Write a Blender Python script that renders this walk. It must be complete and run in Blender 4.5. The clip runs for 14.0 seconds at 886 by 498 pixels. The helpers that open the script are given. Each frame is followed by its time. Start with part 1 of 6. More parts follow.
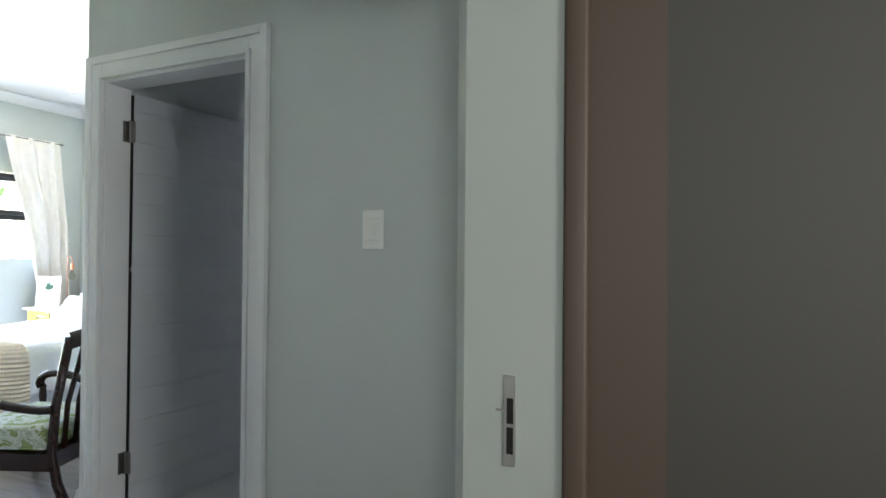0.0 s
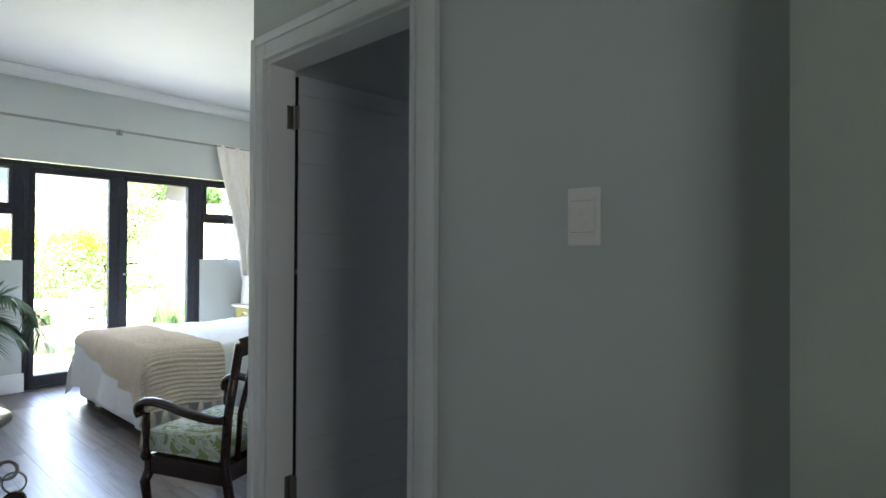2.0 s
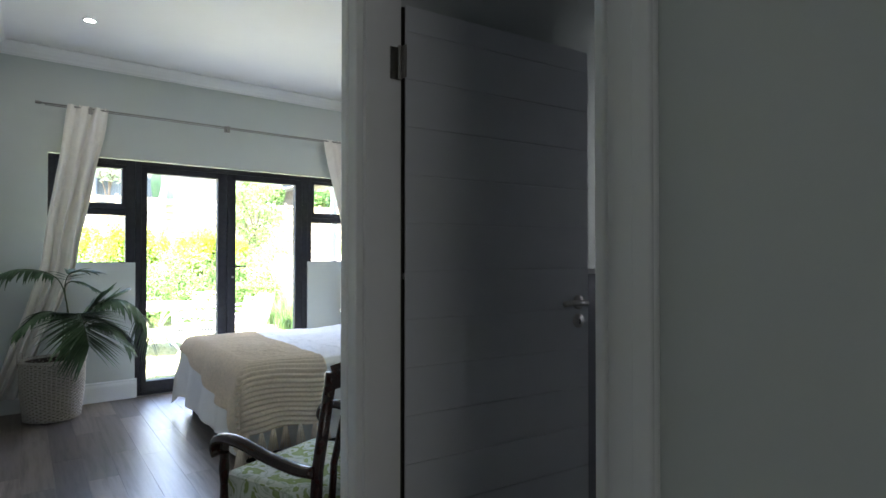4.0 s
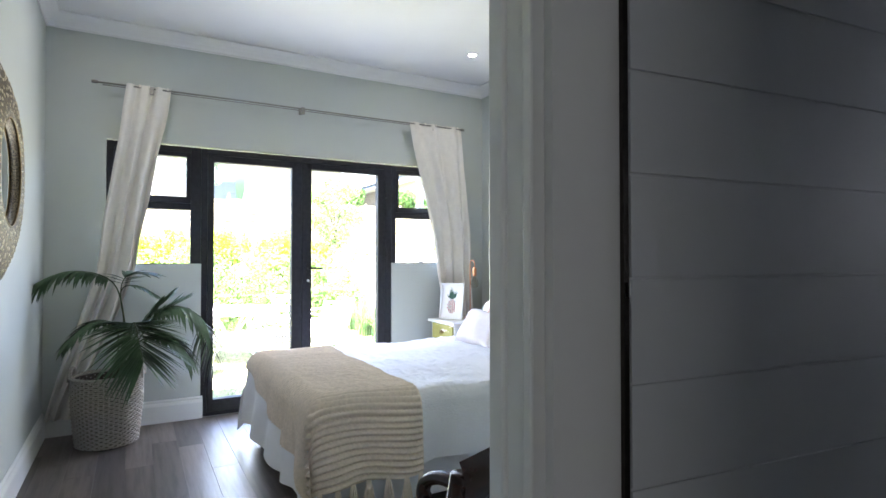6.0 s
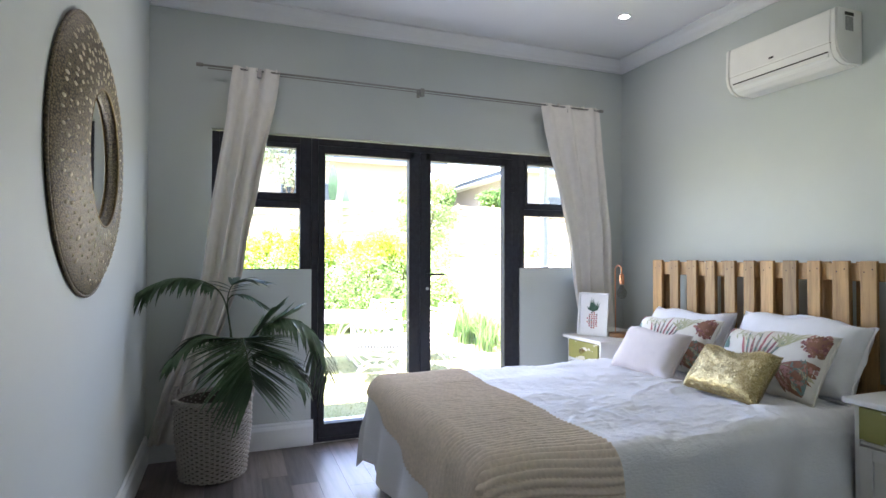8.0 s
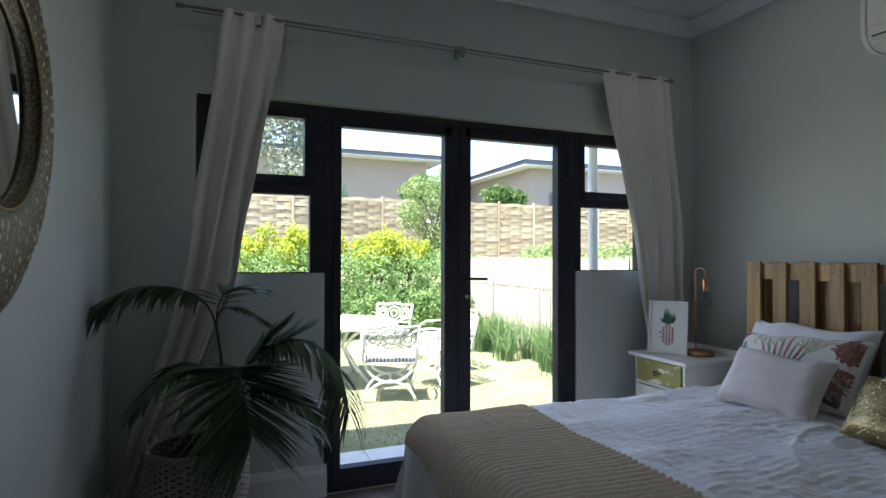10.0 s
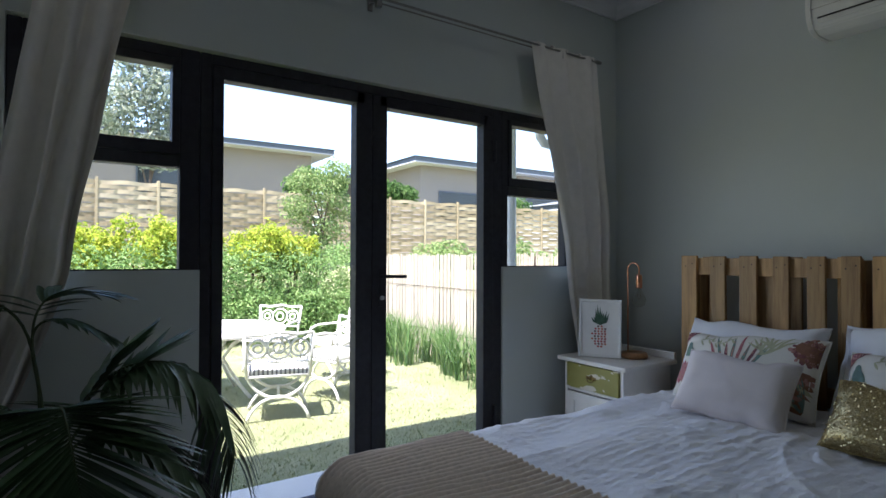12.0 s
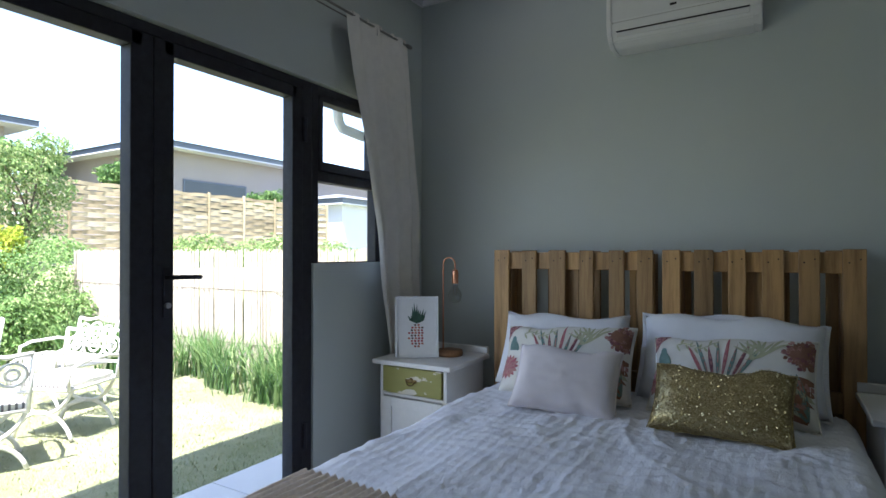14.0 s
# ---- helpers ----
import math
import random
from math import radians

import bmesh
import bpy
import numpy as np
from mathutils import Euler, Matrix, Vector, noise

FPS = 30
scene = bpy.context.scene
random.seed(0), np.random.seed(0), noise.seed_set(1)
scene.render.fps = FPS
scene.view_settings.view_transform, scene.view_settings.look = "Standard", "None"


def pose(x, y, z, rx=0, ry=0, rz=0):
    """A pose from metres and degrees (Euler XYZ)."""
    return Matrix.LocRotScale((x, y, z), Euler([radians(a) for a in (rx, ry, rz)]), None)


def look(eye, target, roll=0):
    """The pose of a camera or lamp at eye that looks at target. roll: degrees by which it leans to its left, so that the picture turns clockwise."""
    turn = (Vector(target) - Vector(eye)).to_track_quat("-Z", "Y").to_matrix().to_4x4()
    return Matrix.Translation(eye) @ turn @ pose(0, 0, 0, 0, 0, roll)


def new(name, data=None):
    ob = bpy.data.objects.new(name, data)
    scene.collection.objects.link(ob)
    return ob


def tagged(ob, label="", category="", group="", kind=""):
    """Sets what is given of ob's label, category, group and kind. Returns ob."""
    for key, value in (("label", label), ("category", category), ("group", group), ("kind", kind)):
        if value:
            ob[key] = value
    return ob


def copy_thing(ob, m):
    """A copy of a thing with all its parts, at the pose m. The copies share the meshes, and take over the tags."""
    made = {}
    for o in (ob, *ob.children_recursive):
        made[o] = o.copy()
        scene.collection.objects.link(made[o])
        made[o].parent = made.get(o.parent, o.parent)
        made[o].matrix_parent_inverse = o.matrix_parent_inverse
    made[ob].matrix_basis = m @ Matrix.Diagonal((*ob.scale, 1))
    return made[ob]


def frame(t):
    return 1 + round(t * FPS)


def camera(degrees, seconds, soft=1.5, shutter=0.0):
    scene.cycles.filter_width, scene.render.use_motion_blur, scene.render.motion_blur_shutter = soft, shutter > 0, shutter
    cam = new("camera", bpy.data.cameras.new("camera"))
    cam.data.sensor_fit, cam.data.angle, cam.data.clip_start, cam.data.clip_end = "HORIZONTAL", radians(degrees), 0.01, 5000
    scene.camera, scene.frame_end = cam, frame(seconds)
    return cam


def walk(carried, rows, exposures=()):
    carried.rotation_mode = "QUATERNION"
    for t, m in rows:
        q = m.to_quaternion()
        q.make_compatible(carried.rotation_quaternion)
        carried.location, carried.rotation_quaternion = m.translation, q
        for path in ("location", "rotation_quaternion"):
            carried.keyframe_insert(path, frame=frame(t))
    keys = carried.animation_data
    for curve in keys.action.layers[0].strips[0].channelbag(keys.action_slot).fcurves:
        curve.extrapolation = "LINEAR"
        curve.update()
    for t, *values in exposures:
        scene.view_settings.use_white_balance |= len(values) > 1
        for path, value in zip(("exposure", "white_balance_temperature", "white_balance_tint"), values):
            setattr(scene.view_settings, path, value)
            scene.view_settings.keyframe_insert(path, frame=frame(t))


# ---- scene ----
cam = camera(77.4, 14.0)
METRES, EYE, TILT, LEAN, TURN = 5.25, 1.26, 0.0, 0.0, 22.8
PATH = [
    (0, (-0.134, 0.949, 1.271), (-0.929, 2.784, 1.294), 0.5),
    (0.5, (-0.161, 1.076, 1.271), (-1.139, 2.82, 1.294), 0.5),
    (1, (-0.238, 1.17, 1.265), (-1.379, 2.813, 1.278), 0.1),
    (1.5, (-0.389, 1.302, 1.281), (-1.648, 2.856, 1.282), -0.3),
    (2, (-0.513, 1.437, 1.269), (-1.844, 2.93, 1.287), 0.3),
    (2.5, (-0.682, 1.559, 1.271), (-2.095, 2.974, 1.286), 0.1),
    (3, (-0.825, 1.648, 1.27), (-2.318, 2.979, 1.283), 0.1),
    (5.5, (-1.752, 2.121, 1.228), (-3.446, 3.183, 1.267), -0.1),
    (6, (-2.013, 2.183, 1.235), (-3.758, 3.16, 1.269), -0.0),
    (6.5, (-2.261, 2.296, 1.24), (-4.082, 3.122, 1.276), -0.1),
    (7, (-2.446, 2.256, 1.241), (-4.304, 2.995, 1.285), -0.0),
    (7.5, (-2.606, 2.191, 1.236), (-4.474, 2.904, 1.287), 0.1),
    (8, (-2.831, 2.124, 1.263), (-4.698, 2.842, 1.3), 0.1),
    (8.2, (-2.911, 2.131, 1.277), (-4.779, 2.843, 1.309), 0.2),
    (10.5, (-3.869, 2.127, 1.277), (-5.711, 2.905, 1.307), 0.1),
    (11, (-4.007, 2.149, 1.27), (-5.814, 3.007, 1.305), 0.1),
    (11.5, (-4.129, 2.189, 1.263), (-5.874, 3.165, 1.287), 0.1),
    (12, (-4.25, 2.208, 1.25), (-5.911, 3.322, 1.278), 0.2),
    (12.5, (-4.382, 2.203, 1.247), (-5.927, 3.473, 1.275), 0.1),
    (13, (-4.518, 2.197, 1.200), (-5.897, 3.646, 1.266), 0.1),
    (13.5, (-4.627, 2.2, 1.251), (-5.807, 3.815, 1.269), 0.1),
    (14, (-4.732, 2.218, 1.242), (-5.753, 3.938, 1.258), -0.0),
]
EXPOSURES = [(0, 5.7, 6400, 15), (0.7, 5.4, 6400, 15), (1.5, 5.0, 6350, 16), (2.5, 4.5, 6450, 16), (3.2, 4.25, 6450, 16), (5.3, 4.5, 6450, 19), (6.5, 4.72, 6350, 21), (7.0, 4.6, 6350, 22), (7.5, 4.35, 6400, 23), (8.0, 4.08, 6450, 24), (8.2, 3.95, 6450, 24), (10.3, 2.10, 6180, 17), (11.0, 1.90, 6150, 18), (12, 2.0, 6150, 18), (13, 2.30, 6050, 17), (14, 2.38, 6050, 17)]
walk(cam, [(t, look(eye, target, roll)) for t, eye, target, roll in PATH], EXPOSURES)

# ---------- light ----------
SUN_TO = Vector((0.16, -0.40, 1.0)).normalized()      # towards the sun
SUN_ELEV, SUN_AZ = math.asin(SUN_TO.z), math.atan2(SUN_TO.x, SUN_TO.y)
world = bpy.data.worlds.new("sky")
scene.world = world
world.use_nodes = True
wn = world.node_tree
sky = wn.nodes.new("ShaderNodeTexSky")
sky.sky_type, sky.sun_disc = "NISHITA", False
sky.sun_elevation, sky.sun_rotation = SUN_ELEV, SUN_AZ
wn.links.new(sky.outputs[0], wn.nodes["Background"].inputs[0])
wn.nodes["Background"].inputs[1].default_value = 0.15
sun = new("sun", bpy.data.lights.new("sun", "SUN"))
sun.data.energy, sun.data.angle, sun.data.color = 5.0, radians(0.6), (1.0, 0.95, 0.88)
sun.matrix_world = look((0, 0, 0), -SUN_TO)


def area_lamp(name, m, w, h, power, tint):
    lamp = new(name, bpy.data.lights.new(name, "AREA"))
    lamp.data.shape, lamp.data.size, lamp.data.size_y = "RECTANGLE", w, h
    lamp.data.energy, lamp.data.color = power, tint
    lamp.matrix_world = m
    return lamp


# sky light in the opening of the garden doors
area_lamp("door_daylight", look((-6.635, 3.44, 1.10), (-5.6, 3.44, 1.05)), 1.45, 1.85, 1.55, (0.87, 0.95, 1.0))
# the bathroom's own window
area_lamp("bathroom_daylight", look((-0.47, 4.0, 1.5), (-1.7, 5.1, 1.5)), 0.6, 0.5, 0.55, (0.92, 0.97, 1.0)).data.spread = radians(75)
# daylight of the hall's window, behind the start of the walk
area_lamp("hall_daylight", look((0.6, -1.38, 1.6), (-1.8, 2.667, 1.3)), 1.3, 1.3, 0.24, (0.93, 1.0, 0.98)).data.spread = radians(70)
# added lamp without a window: brightens bathroom wall and casing through the doorway
area_lamp("hall_end_daylight", look((2.17, 0.62, 1.6), (-2.5, 2.6, 1.3)), 0.6, 1.3, 1.6, (0.97, 1.0, 0.95))

# ---------- helpers ----------


class Mat:
    """Short way to write a node material."""

    def __init__(self, name, colour, rough=0.6, metal=0.0):
        self.m = bpy.data.materials.new(name)
        self.m.use_nodes = True
        self.t = self.m.node_tree
        self.b = self.t.nodes["Principled BSDF"]
        self.b.inputs["Base Color"].default_value = (*colour, 1)
        self.b.inputs["Roughness"].default_value = rough
        self.b.inputs["Metallic"].default_value = metal
        self.colour = colour
        self.co = self.t.nodes.new("ShaderNodeTexCoord").outputs["Object"]

    def node(self, kind, **inputs):
        n = self.t.nodes.new(kind)
        for k, v in inputs.items():
            n.inputs[k.replace("_", " ")].default_value = v
        return n

    def link(self, a, b):
        self.t.links.new(a, b)
        return self

    def world(self):
        self.co = self.t.nodes.new("ShaderNodeNewGeometry").outputs["Position"]
        return self

    def stretch(self, x, y, z):
        n = self.node("ShaderNodeMapping")
        n.inputs["Scale"].default_value = (x, y, z)
        self.link(self.co, n.inputs["Vector"])
        self.co = n.outputs[0]
        return self

    def noise(self, scale, detail=5.0, rough=0.6):
        n = self.node("ShaderNodeTexNoise", Scale=scale, Detail=detail, Roughness=rough)
        self.link(self.co, n.inputs["Vector"])
        return n.outputs["Fac"]

    def ramp(self, fac, stops):
        n = self.t.nodes.new("ShaderNodeValToRGB")
        while len(n.color_ramp.elements) < len(stops):
            n.color_ramp.elements.new(0.5)
        for e, (p, c) in zip(n.color_ramp.elements, stops):
            e.position, e.color = p, (*c, 1)
        self.link(fac, n.inputs[0])
        return n.outputs[0]

    def vary(self, scale, amount, detail=5.0):
        """Mottles the base colour."""
        c = self.colour
        lo = tuple(v * (1 - amount) for v in c)
        hi = tuple(min(1, v * (1 + amount)) for v in c)
        self.link(self.ramp(self.noise(scale, detail), [(0.3, lo), (0.7, hi)]), self.b.inputs["Base Color"])
        return self

    def bump(self, scale, strength, distance=0.01, detail=4.0, fac=None):
        n = self.node("ShaderNodeBump", Strength=strength, Distance=distance)
        self.link(fac or self.noise(scale, detail), n.inputs["Height"])
        self.link(n.outputs[0], self.b.inputs["Normal"])
        return self

    def random_tint(self, stops):
        n = self.t.nodes.new("ShaderNodeObjectInfo")
        self.link(self.ramp(n.outputs["Random"], stops), self.b.inputs["Base Color"])
        return self

    def island_tint(self, stops):
        n = self.t.nodes.new("ShaderNodeNewGeometry")
        self.link(self.ramp(n.outputs["Random Per Island"], stops), self.b.inputs["Base Color"])
        return self


def mesh(name, bm, material, smooth=False):
    me = bpy.data.meshes.new(name)
    bmesh.ops.recalc_face_normals(bm, faces=bm.faces)
    bm.to_mesh(me)
    bm.free()
    if material:
        me.materials.append(material)
    if smooth:
        for p in me.polygons:
            p.use_smooth = True
    return me


def part(name, bm, material, parent=None, label="", smooth=False):
    """Links a bmesh as one mesh object, under parent where there is one."""
    ob = new(name, mesh(name, bm, material, smooth))
    if parent:
        ob.parent = parent
    if label:
        ob["label"] = label
    return ob


def base(name, m, label, category, group="", kind=""):
    """The Empty at the base of a thing."""
    ob = new(name)
    ob.empty_display_size = 0.05
    ob.matrix_world = m
    return tagged(ob, label, category, group, kind)


def put_box(bm, lo, hi, bevel=0.0, m=None):
    made = bmesh.ops.create_cube(bm, size=1.0)["verts"]
    for v in made:
        v.co = Vector([lo[i] + (v.co[i] + 0.5) * (hi[i] - lo[i]) for i in range(3)])
    if bevel:
        edges = list({e for v in made for e in v.link_edges})
        made = bmesh.ops.bevel(bm, geom=edges, offset=bevel, segments=2, affect="EDGES", profile=0.5)["verts"]
        made = list({v for v in made})
    if m:
        seen = set(made)
        stack = list(made)
        while stack:
            v = stack.pop()
            for e in v.link_edges:
                o = e.other_vert(v)
                if o not in seen:
                    seen.add(o)
                    stack.append(o)
        for v in seen:
            v.co = m @ v.co
    return bm


def box(lo, hi, bevel=0.0, m=None):
    return put_box(bmesh.new(), lo, hi, bevel, m)


def boxes(*pairs, bevel=0.0):
    bm = bmesh.new()
    for lo, hi in pairs:
        put_box(bm, lo, hi, bevel)
    return bm


def put_tube(bm, pts, r, seg=8, cap=True, r_end=None):
    """A round bar along a line of points; it may taper to r_end."""
    pts = [Vector(p) for p in pts]
    rings = []
    side = None
    for i, p in enumerate(pts):
        d = (pts[min(i + 1, len(pts) - 1)] - pts[max(i - 1, 0)]).normalized()
        if side is None:
            side = d.orthogonal().normalized()
        side = (side - d * side.dot(d)).normalized()
        up = d.cross(side)
        k = i / max(1, len(pts) - 1)
        rr = r if r_end is None else r + (r_end - r) * k
        rings.append([bm.verts.new(p + (side * math.cos(a) + up * math.sin(a)) * rr) for a in (2 * math.pi * j / seg for j in range(seg))])
    for a, b in zip(rings, rings[1:]):
        for j in range(seg):
            bm.faces.new((a[j], a[(j + 1) % seg], b[(j + 1) % seg], b[j]))
    if cap:
        bm.faces.new(rings[0])
        bm.faces.new(rings[-1])
    return bm


def tube(pts, r, seg=8, r_end=None):
    return put_tube(bmesh.new(), pts, r, seg, True, r_end)


def put_lathe(bm, profile, seg=24, m=None):
    """Turns a profile of (radius, height) round z."""
    rings = []
    for r, z in profile:
        if r < 1e-5:
            rings.append([bm.verts.new((0, 0, z))])
        else:
            rings.append([bm.verts.new((r * math.cos(2 * math.pi * j / seg), r * math.sin(2 * math.pi * j / seg), z)) for j in range(seg)])
    for a, b in zip(rings, rings[1:]):
        for j in range(seg):
            k = (j + 1) % seg
            if len(a) == 1 and len(b) == 1:
                continue
            if len(a) == 1:
                bm.faces.new((a[0], b[k], b[j]))
            elif len(b) == 1:
                bm.faces.new((a[j], a[k], b[0]))
            else:
                bm.faces.new((a[j], a[k], b[k], b[j]))
    if m:
        for ring in rings:
            for v in ring:
                v.co = m @ v.co
    return bm


def lathe(profile, seg=24, m=None):
    return put_lathe(bmesh.new(), profile, seg, m)


def arc(c, r, a0, a1, n=10, plane="xz"):
    """Points of an arc round c, in degrees, in one of the planes."""
    i, j = "xyz".index(plane[0]), "xyz".index(plane[1])
    out = []
    for k in range(n + 1):
        a = radians(a0 + (a1 - a0) * k / n)
        p = list(c)
        p[i] += r * math.cos(a)
        p[j] += r * math.sin(a)
        out.append(tuple(p))
    return out


def sheet(nu, nv, f):
    """A grid of nu x nv quads; f gives the place of (u, v), both from 0 to 1."""
    bm = bmesh.new()
    g = [[bm.verts.new(f(i / nu, j / nv)) for j in range(nv + 1)] for i in range(nu + 1)]
    for i in range(nu):
        for j in range(nv):
            bm.faces.new((g[i][j], g[i + 1][j], g[i + 1][j + 1], g[i][j + 1]))
    return bm


def wob(x, y, z=0.0):
    return noise.noise(Vector((x, y, z)))


# ---------- materials ----------
def paint(name, colour, rough=0.6):
    return Mat(name, colour, rough).world().vary(1.3, 0.025).bump(90, 0.08, 0.004).m


WALL = paint("wall_paint", (0.535, 0.570, 0.545), 0.55)
# one hall wall, two tones: light falling off from the frame is painted in
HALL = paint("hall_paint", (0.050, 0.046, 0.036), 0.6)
HALL_WARM_LIT = paint("hall_warm_lit", (0.074, 0.050, 0.034), 0.55)
# dark grey carries the bathroom's shade in the wall and ceiling colour
BATH_SHADE_PAINT = paint("bathroom_shade_paint", (0.22, 0.23, 0.25), 0.32)
WHITE = paint("ceiling_paint", (0.80, 0.80, 0.80), 0.7)
TRIM = Mat("trim_paint", (0.76, 0.77, 0.76), 0.35).world().vary(3, 0.03).bump(60, 0.06, 0.003).m
# cream of the strike jamb, darkened to offset the hall lamp on it
JAMB_DIMMED = Mat("dimmed_cream_gloss", (0.35, 0.375, 0.335), 0.3).world().vary(3, 0.03).bump(50, 0.08, 0.003).m
LEAF = Mat("door_paint", (0.62, 0.64, 0.66), 0.4).world().vary(2.5, 0.03).bump(120, 0.06, 0.003).m
BLACK = Mat("black_aluminium", (0.030, 0.030, 0.036), 0.55).vary(30, 0.2).bump(220, 0.05, 0.002).m
ROD_METAL = Mat("grey_steel", (0.30, 0.29, 0.27), 0.35, 1.0).vary(40, 0.1).m
BLACK.node_tree.nodes["Principled BSDF"].inputs["Specular IOR Level"].default_value = 0.2
STEEL = Mat("brushed_steel", (0.62, 0.60, 0.57), 0.32, 1.0).vary(40, 0.08).m
COPPER = Mat("copper", (0.72, 0.34, 0.20), 0.28, 1.0).vary(25, 0.1).m
DARK_METAL = Mat("dark_metal", (0.05, 0.045, 0.04), 0.4, 0.9).vary(60, 0.2).m
BRASS = Mat("aged_brass", (0.20, 0.14, 0.06), 0.42, 0.9).vary(80, 0.3).m
PLASTIC = Mat("white_plastic", (0.78, 0.77, 0.73), 0.4).vary(8, 0.02).m
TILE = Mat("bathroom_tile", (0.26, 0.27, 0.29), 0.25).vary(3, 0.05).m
LINEN = Mat("white_linen", (0.80, 0.80, 0.82), 0.85).vary(14, 0.03).bump(700, 0.25, 0.002).m
CURTAIN = Mat("curtain_linen", (0.80, 0.765, 0.71), 0.9).vary(20, 0.04).bump(900, 0.25, 0.002).m
KNIT = Mat("cream_wool", (0.77, 0.665, 0.56), 0.95).vary(60, 0.10).bump(400, 0.3, 0.002).m
SOIL = Mat("soil", (0.03, 0.02, 0.015), 0.95).vary(40, 0.4).bump(60, 0.8, 0.02).m
WICKER = Mat("grey_wicker", (0.42, 0.38, 0.33), 0.8).vary(90, 0.3).bump(300, 0.4, 0.003).m
PALM = Mat("palm_leaf", (0.070, 0.130, 0.062), 0.42).vary(9, 0.35).m
PALM_STEM = Mat("palm_stem", (0.07, 0.10, 0.04), 0.5).vary(20, 0.3).m
MIRROR = Mat("mirror_silver", (0.9, 0.9, 0.9), 0.02, 1.0).m


def wood(name, light, dark, along, rough=0.45, scale=9.0, random_by_object=False, swing=0.25):
    """Grain drawn out along one axis ('x', 'y' or 'z')."""
    w = Mat(name, light, rough)
    k = {"x": (0.07, 1, 1), "y": (1, 0.07, 1), "z": (1, 1, 0.07)}[along]
    if random_by_object:
        info = w.t.nodes.new("ShaderNodeObjectInfo")
        add = w.node("ShaderNodeVectorMath")
        mul = w.node("ShaderNodeVectorMath")
        mul.operation = "SCALE"
        mul.inputs[0].default_value = (31, 17, 23)
        w.link(info.outputs["Random"], mul.inputs["Scale"])
        w.link(w.co, add.inputs[0]).link(mul.outputs[0], add.inputs[1])
        w.co = add.outputs[0]
    w.stretch(*k)
    a = w.noise(scale * 4, 8, 0.7)
    b = w.noise(scale, 3, 0.5)
    col = w.ramp(a, [(0.25, dark), (0.55, light), (0.8, tuple(v * 1.15 for v in light))])
    tone = w.ramp(b, [(0.3, (0.72, 0.72, 0.72)), (0.7, (1, 1, 1))])
    mix = w.node("ShaderNodeMixRGB")
    mix.blend_type = "MULTIPLY"
    mix.inputs[0].default_value = 1.0
    w.link(col, mix.inputs[1]).link(tone, mix.inputs[2])
    out = mix.outputs[0]
    if random_by_object:
        shade = w.ramp(info.outputs["Random"], [(0.0, (1 - swing, 1 - swing, 1 - 0.95 * swing)), (0.5, (1, 0.97, 0.95)), (1.0, (1 + swing, 1 + 0.88 * swing, 1 + 0.75 * swing))])
        mix2 = w.node("ShaderNodeMixRGB")
        mix2.blend_type = "MULTIPLY"
        mix2.inputs[0].default_value = 1.0
        w.link(out, mix2.inputs[1]).link(shade, mix2.inputs[2])
        out = mix2.outputs[0]
    w.link(out, w.b.inputs["Base Color"])
    w.bump(1, 0.25, 0.004, fac=a)
    return w.m


PLANK = wood("vinyl_plank", (0.185, 0.155, 0.138), (0.060, 0.048, 0.042), "x", 0.34, 7.0, True, 0.36)
PINE = wood("pallet_pine", (0.47, 0.285, 0.115), (0.19, 0.095, 0.033), "z", 0.5, 8.0, True)
MAHOGANY = wood("dark_mahogany", (0.032, 0.012, 0.009), (0.012, 0.005, 0.004), "y", 0.25, 10.0)
DISC_WOOD = wood("oiled_wood", (0.35, 0.17, 0.07), (0.2, 0.09, 0.03), "x", 0.45, 12.0)


def glass_mat(name, tint=(1, 1, 1), rough=0.0):
    m = bpy.data.materials.new(name)
    m.use_nodes = True
    t = m.node_tree
    t.nodes.remove(t.nodes["Principled BSDF"])
    thin, gloss, face, power, mix = (t.nodes.new(k) for k in ("ShaderNodeBsdfTransparent", "ShaderNodeBsdfGlossy", "ShaderNodeLayerWeight", "ShaderNodeMath", "ShaderNodeMixShader"))
    thin.inputs[0].default_value = (*tint, 1)
    gloss.inputs["Roughness"].default_value = rough
    face.inputs["Blend"].default_value = 0.5
    power.operation, power.inputs[1].default_value = "POWER", 4.0
    add = t.nodes.new("ShaderNodeMath")
    add.operation, add.inputs[1].default_value, add.inputs[2].default_value = "MULTIPLY_ADD", 0.6, 0.03
    t.links.new(face.outputs["Facing"], power.inputs[0])
    t.links.new(power.outputs[0], add.inputs[0])
    t.links.new(add.outputs[0], mix.inputs[0])
    t.links.new(thin.outputs[0], mix.inputs[1])
    t.links.new(gloss.outputs[0], mix.inputs[2])
    t.links.new(mix.outputs[0], t.nodes["Material Output"].inputs[0])
    return m


GLASS = glass_mat("clear_glass", (0.97, 0.98, 0.98))
BULB_GLASS = glass_mat("bulb_glass", (0.86, 0.86, 0.82))


def lamp_mat(name, colour, strength):
    g = Mat(name, (0.8, 0.8, 0.8))
    g.b.inputs["Emission Color"].default_value = (*colour, 1)
    g.b.inputs["Emission Strength"].default_value = strength
    return g.m


DOWNLIGHT = lamp_mat("downlight_lens", (1, 0.97, 0.92), 12)

# ---------- the large structure ----------
XW, YM, YH, YB, XC = -6.70, 1.64, 5.26, 2.667, -2.712   # window wall, mirror wall, headboard wall, bathroom wall, its corner
XE, YR = -3.52, 3.39                                    # bedroom end wall, recess wall
ZC = 2.95                                               # ceiling


def structure(name, bm, material, label, category, smooth=False):
    return tagged(part(name, bm, material, None, "", smooth), label, category, "", "structure")


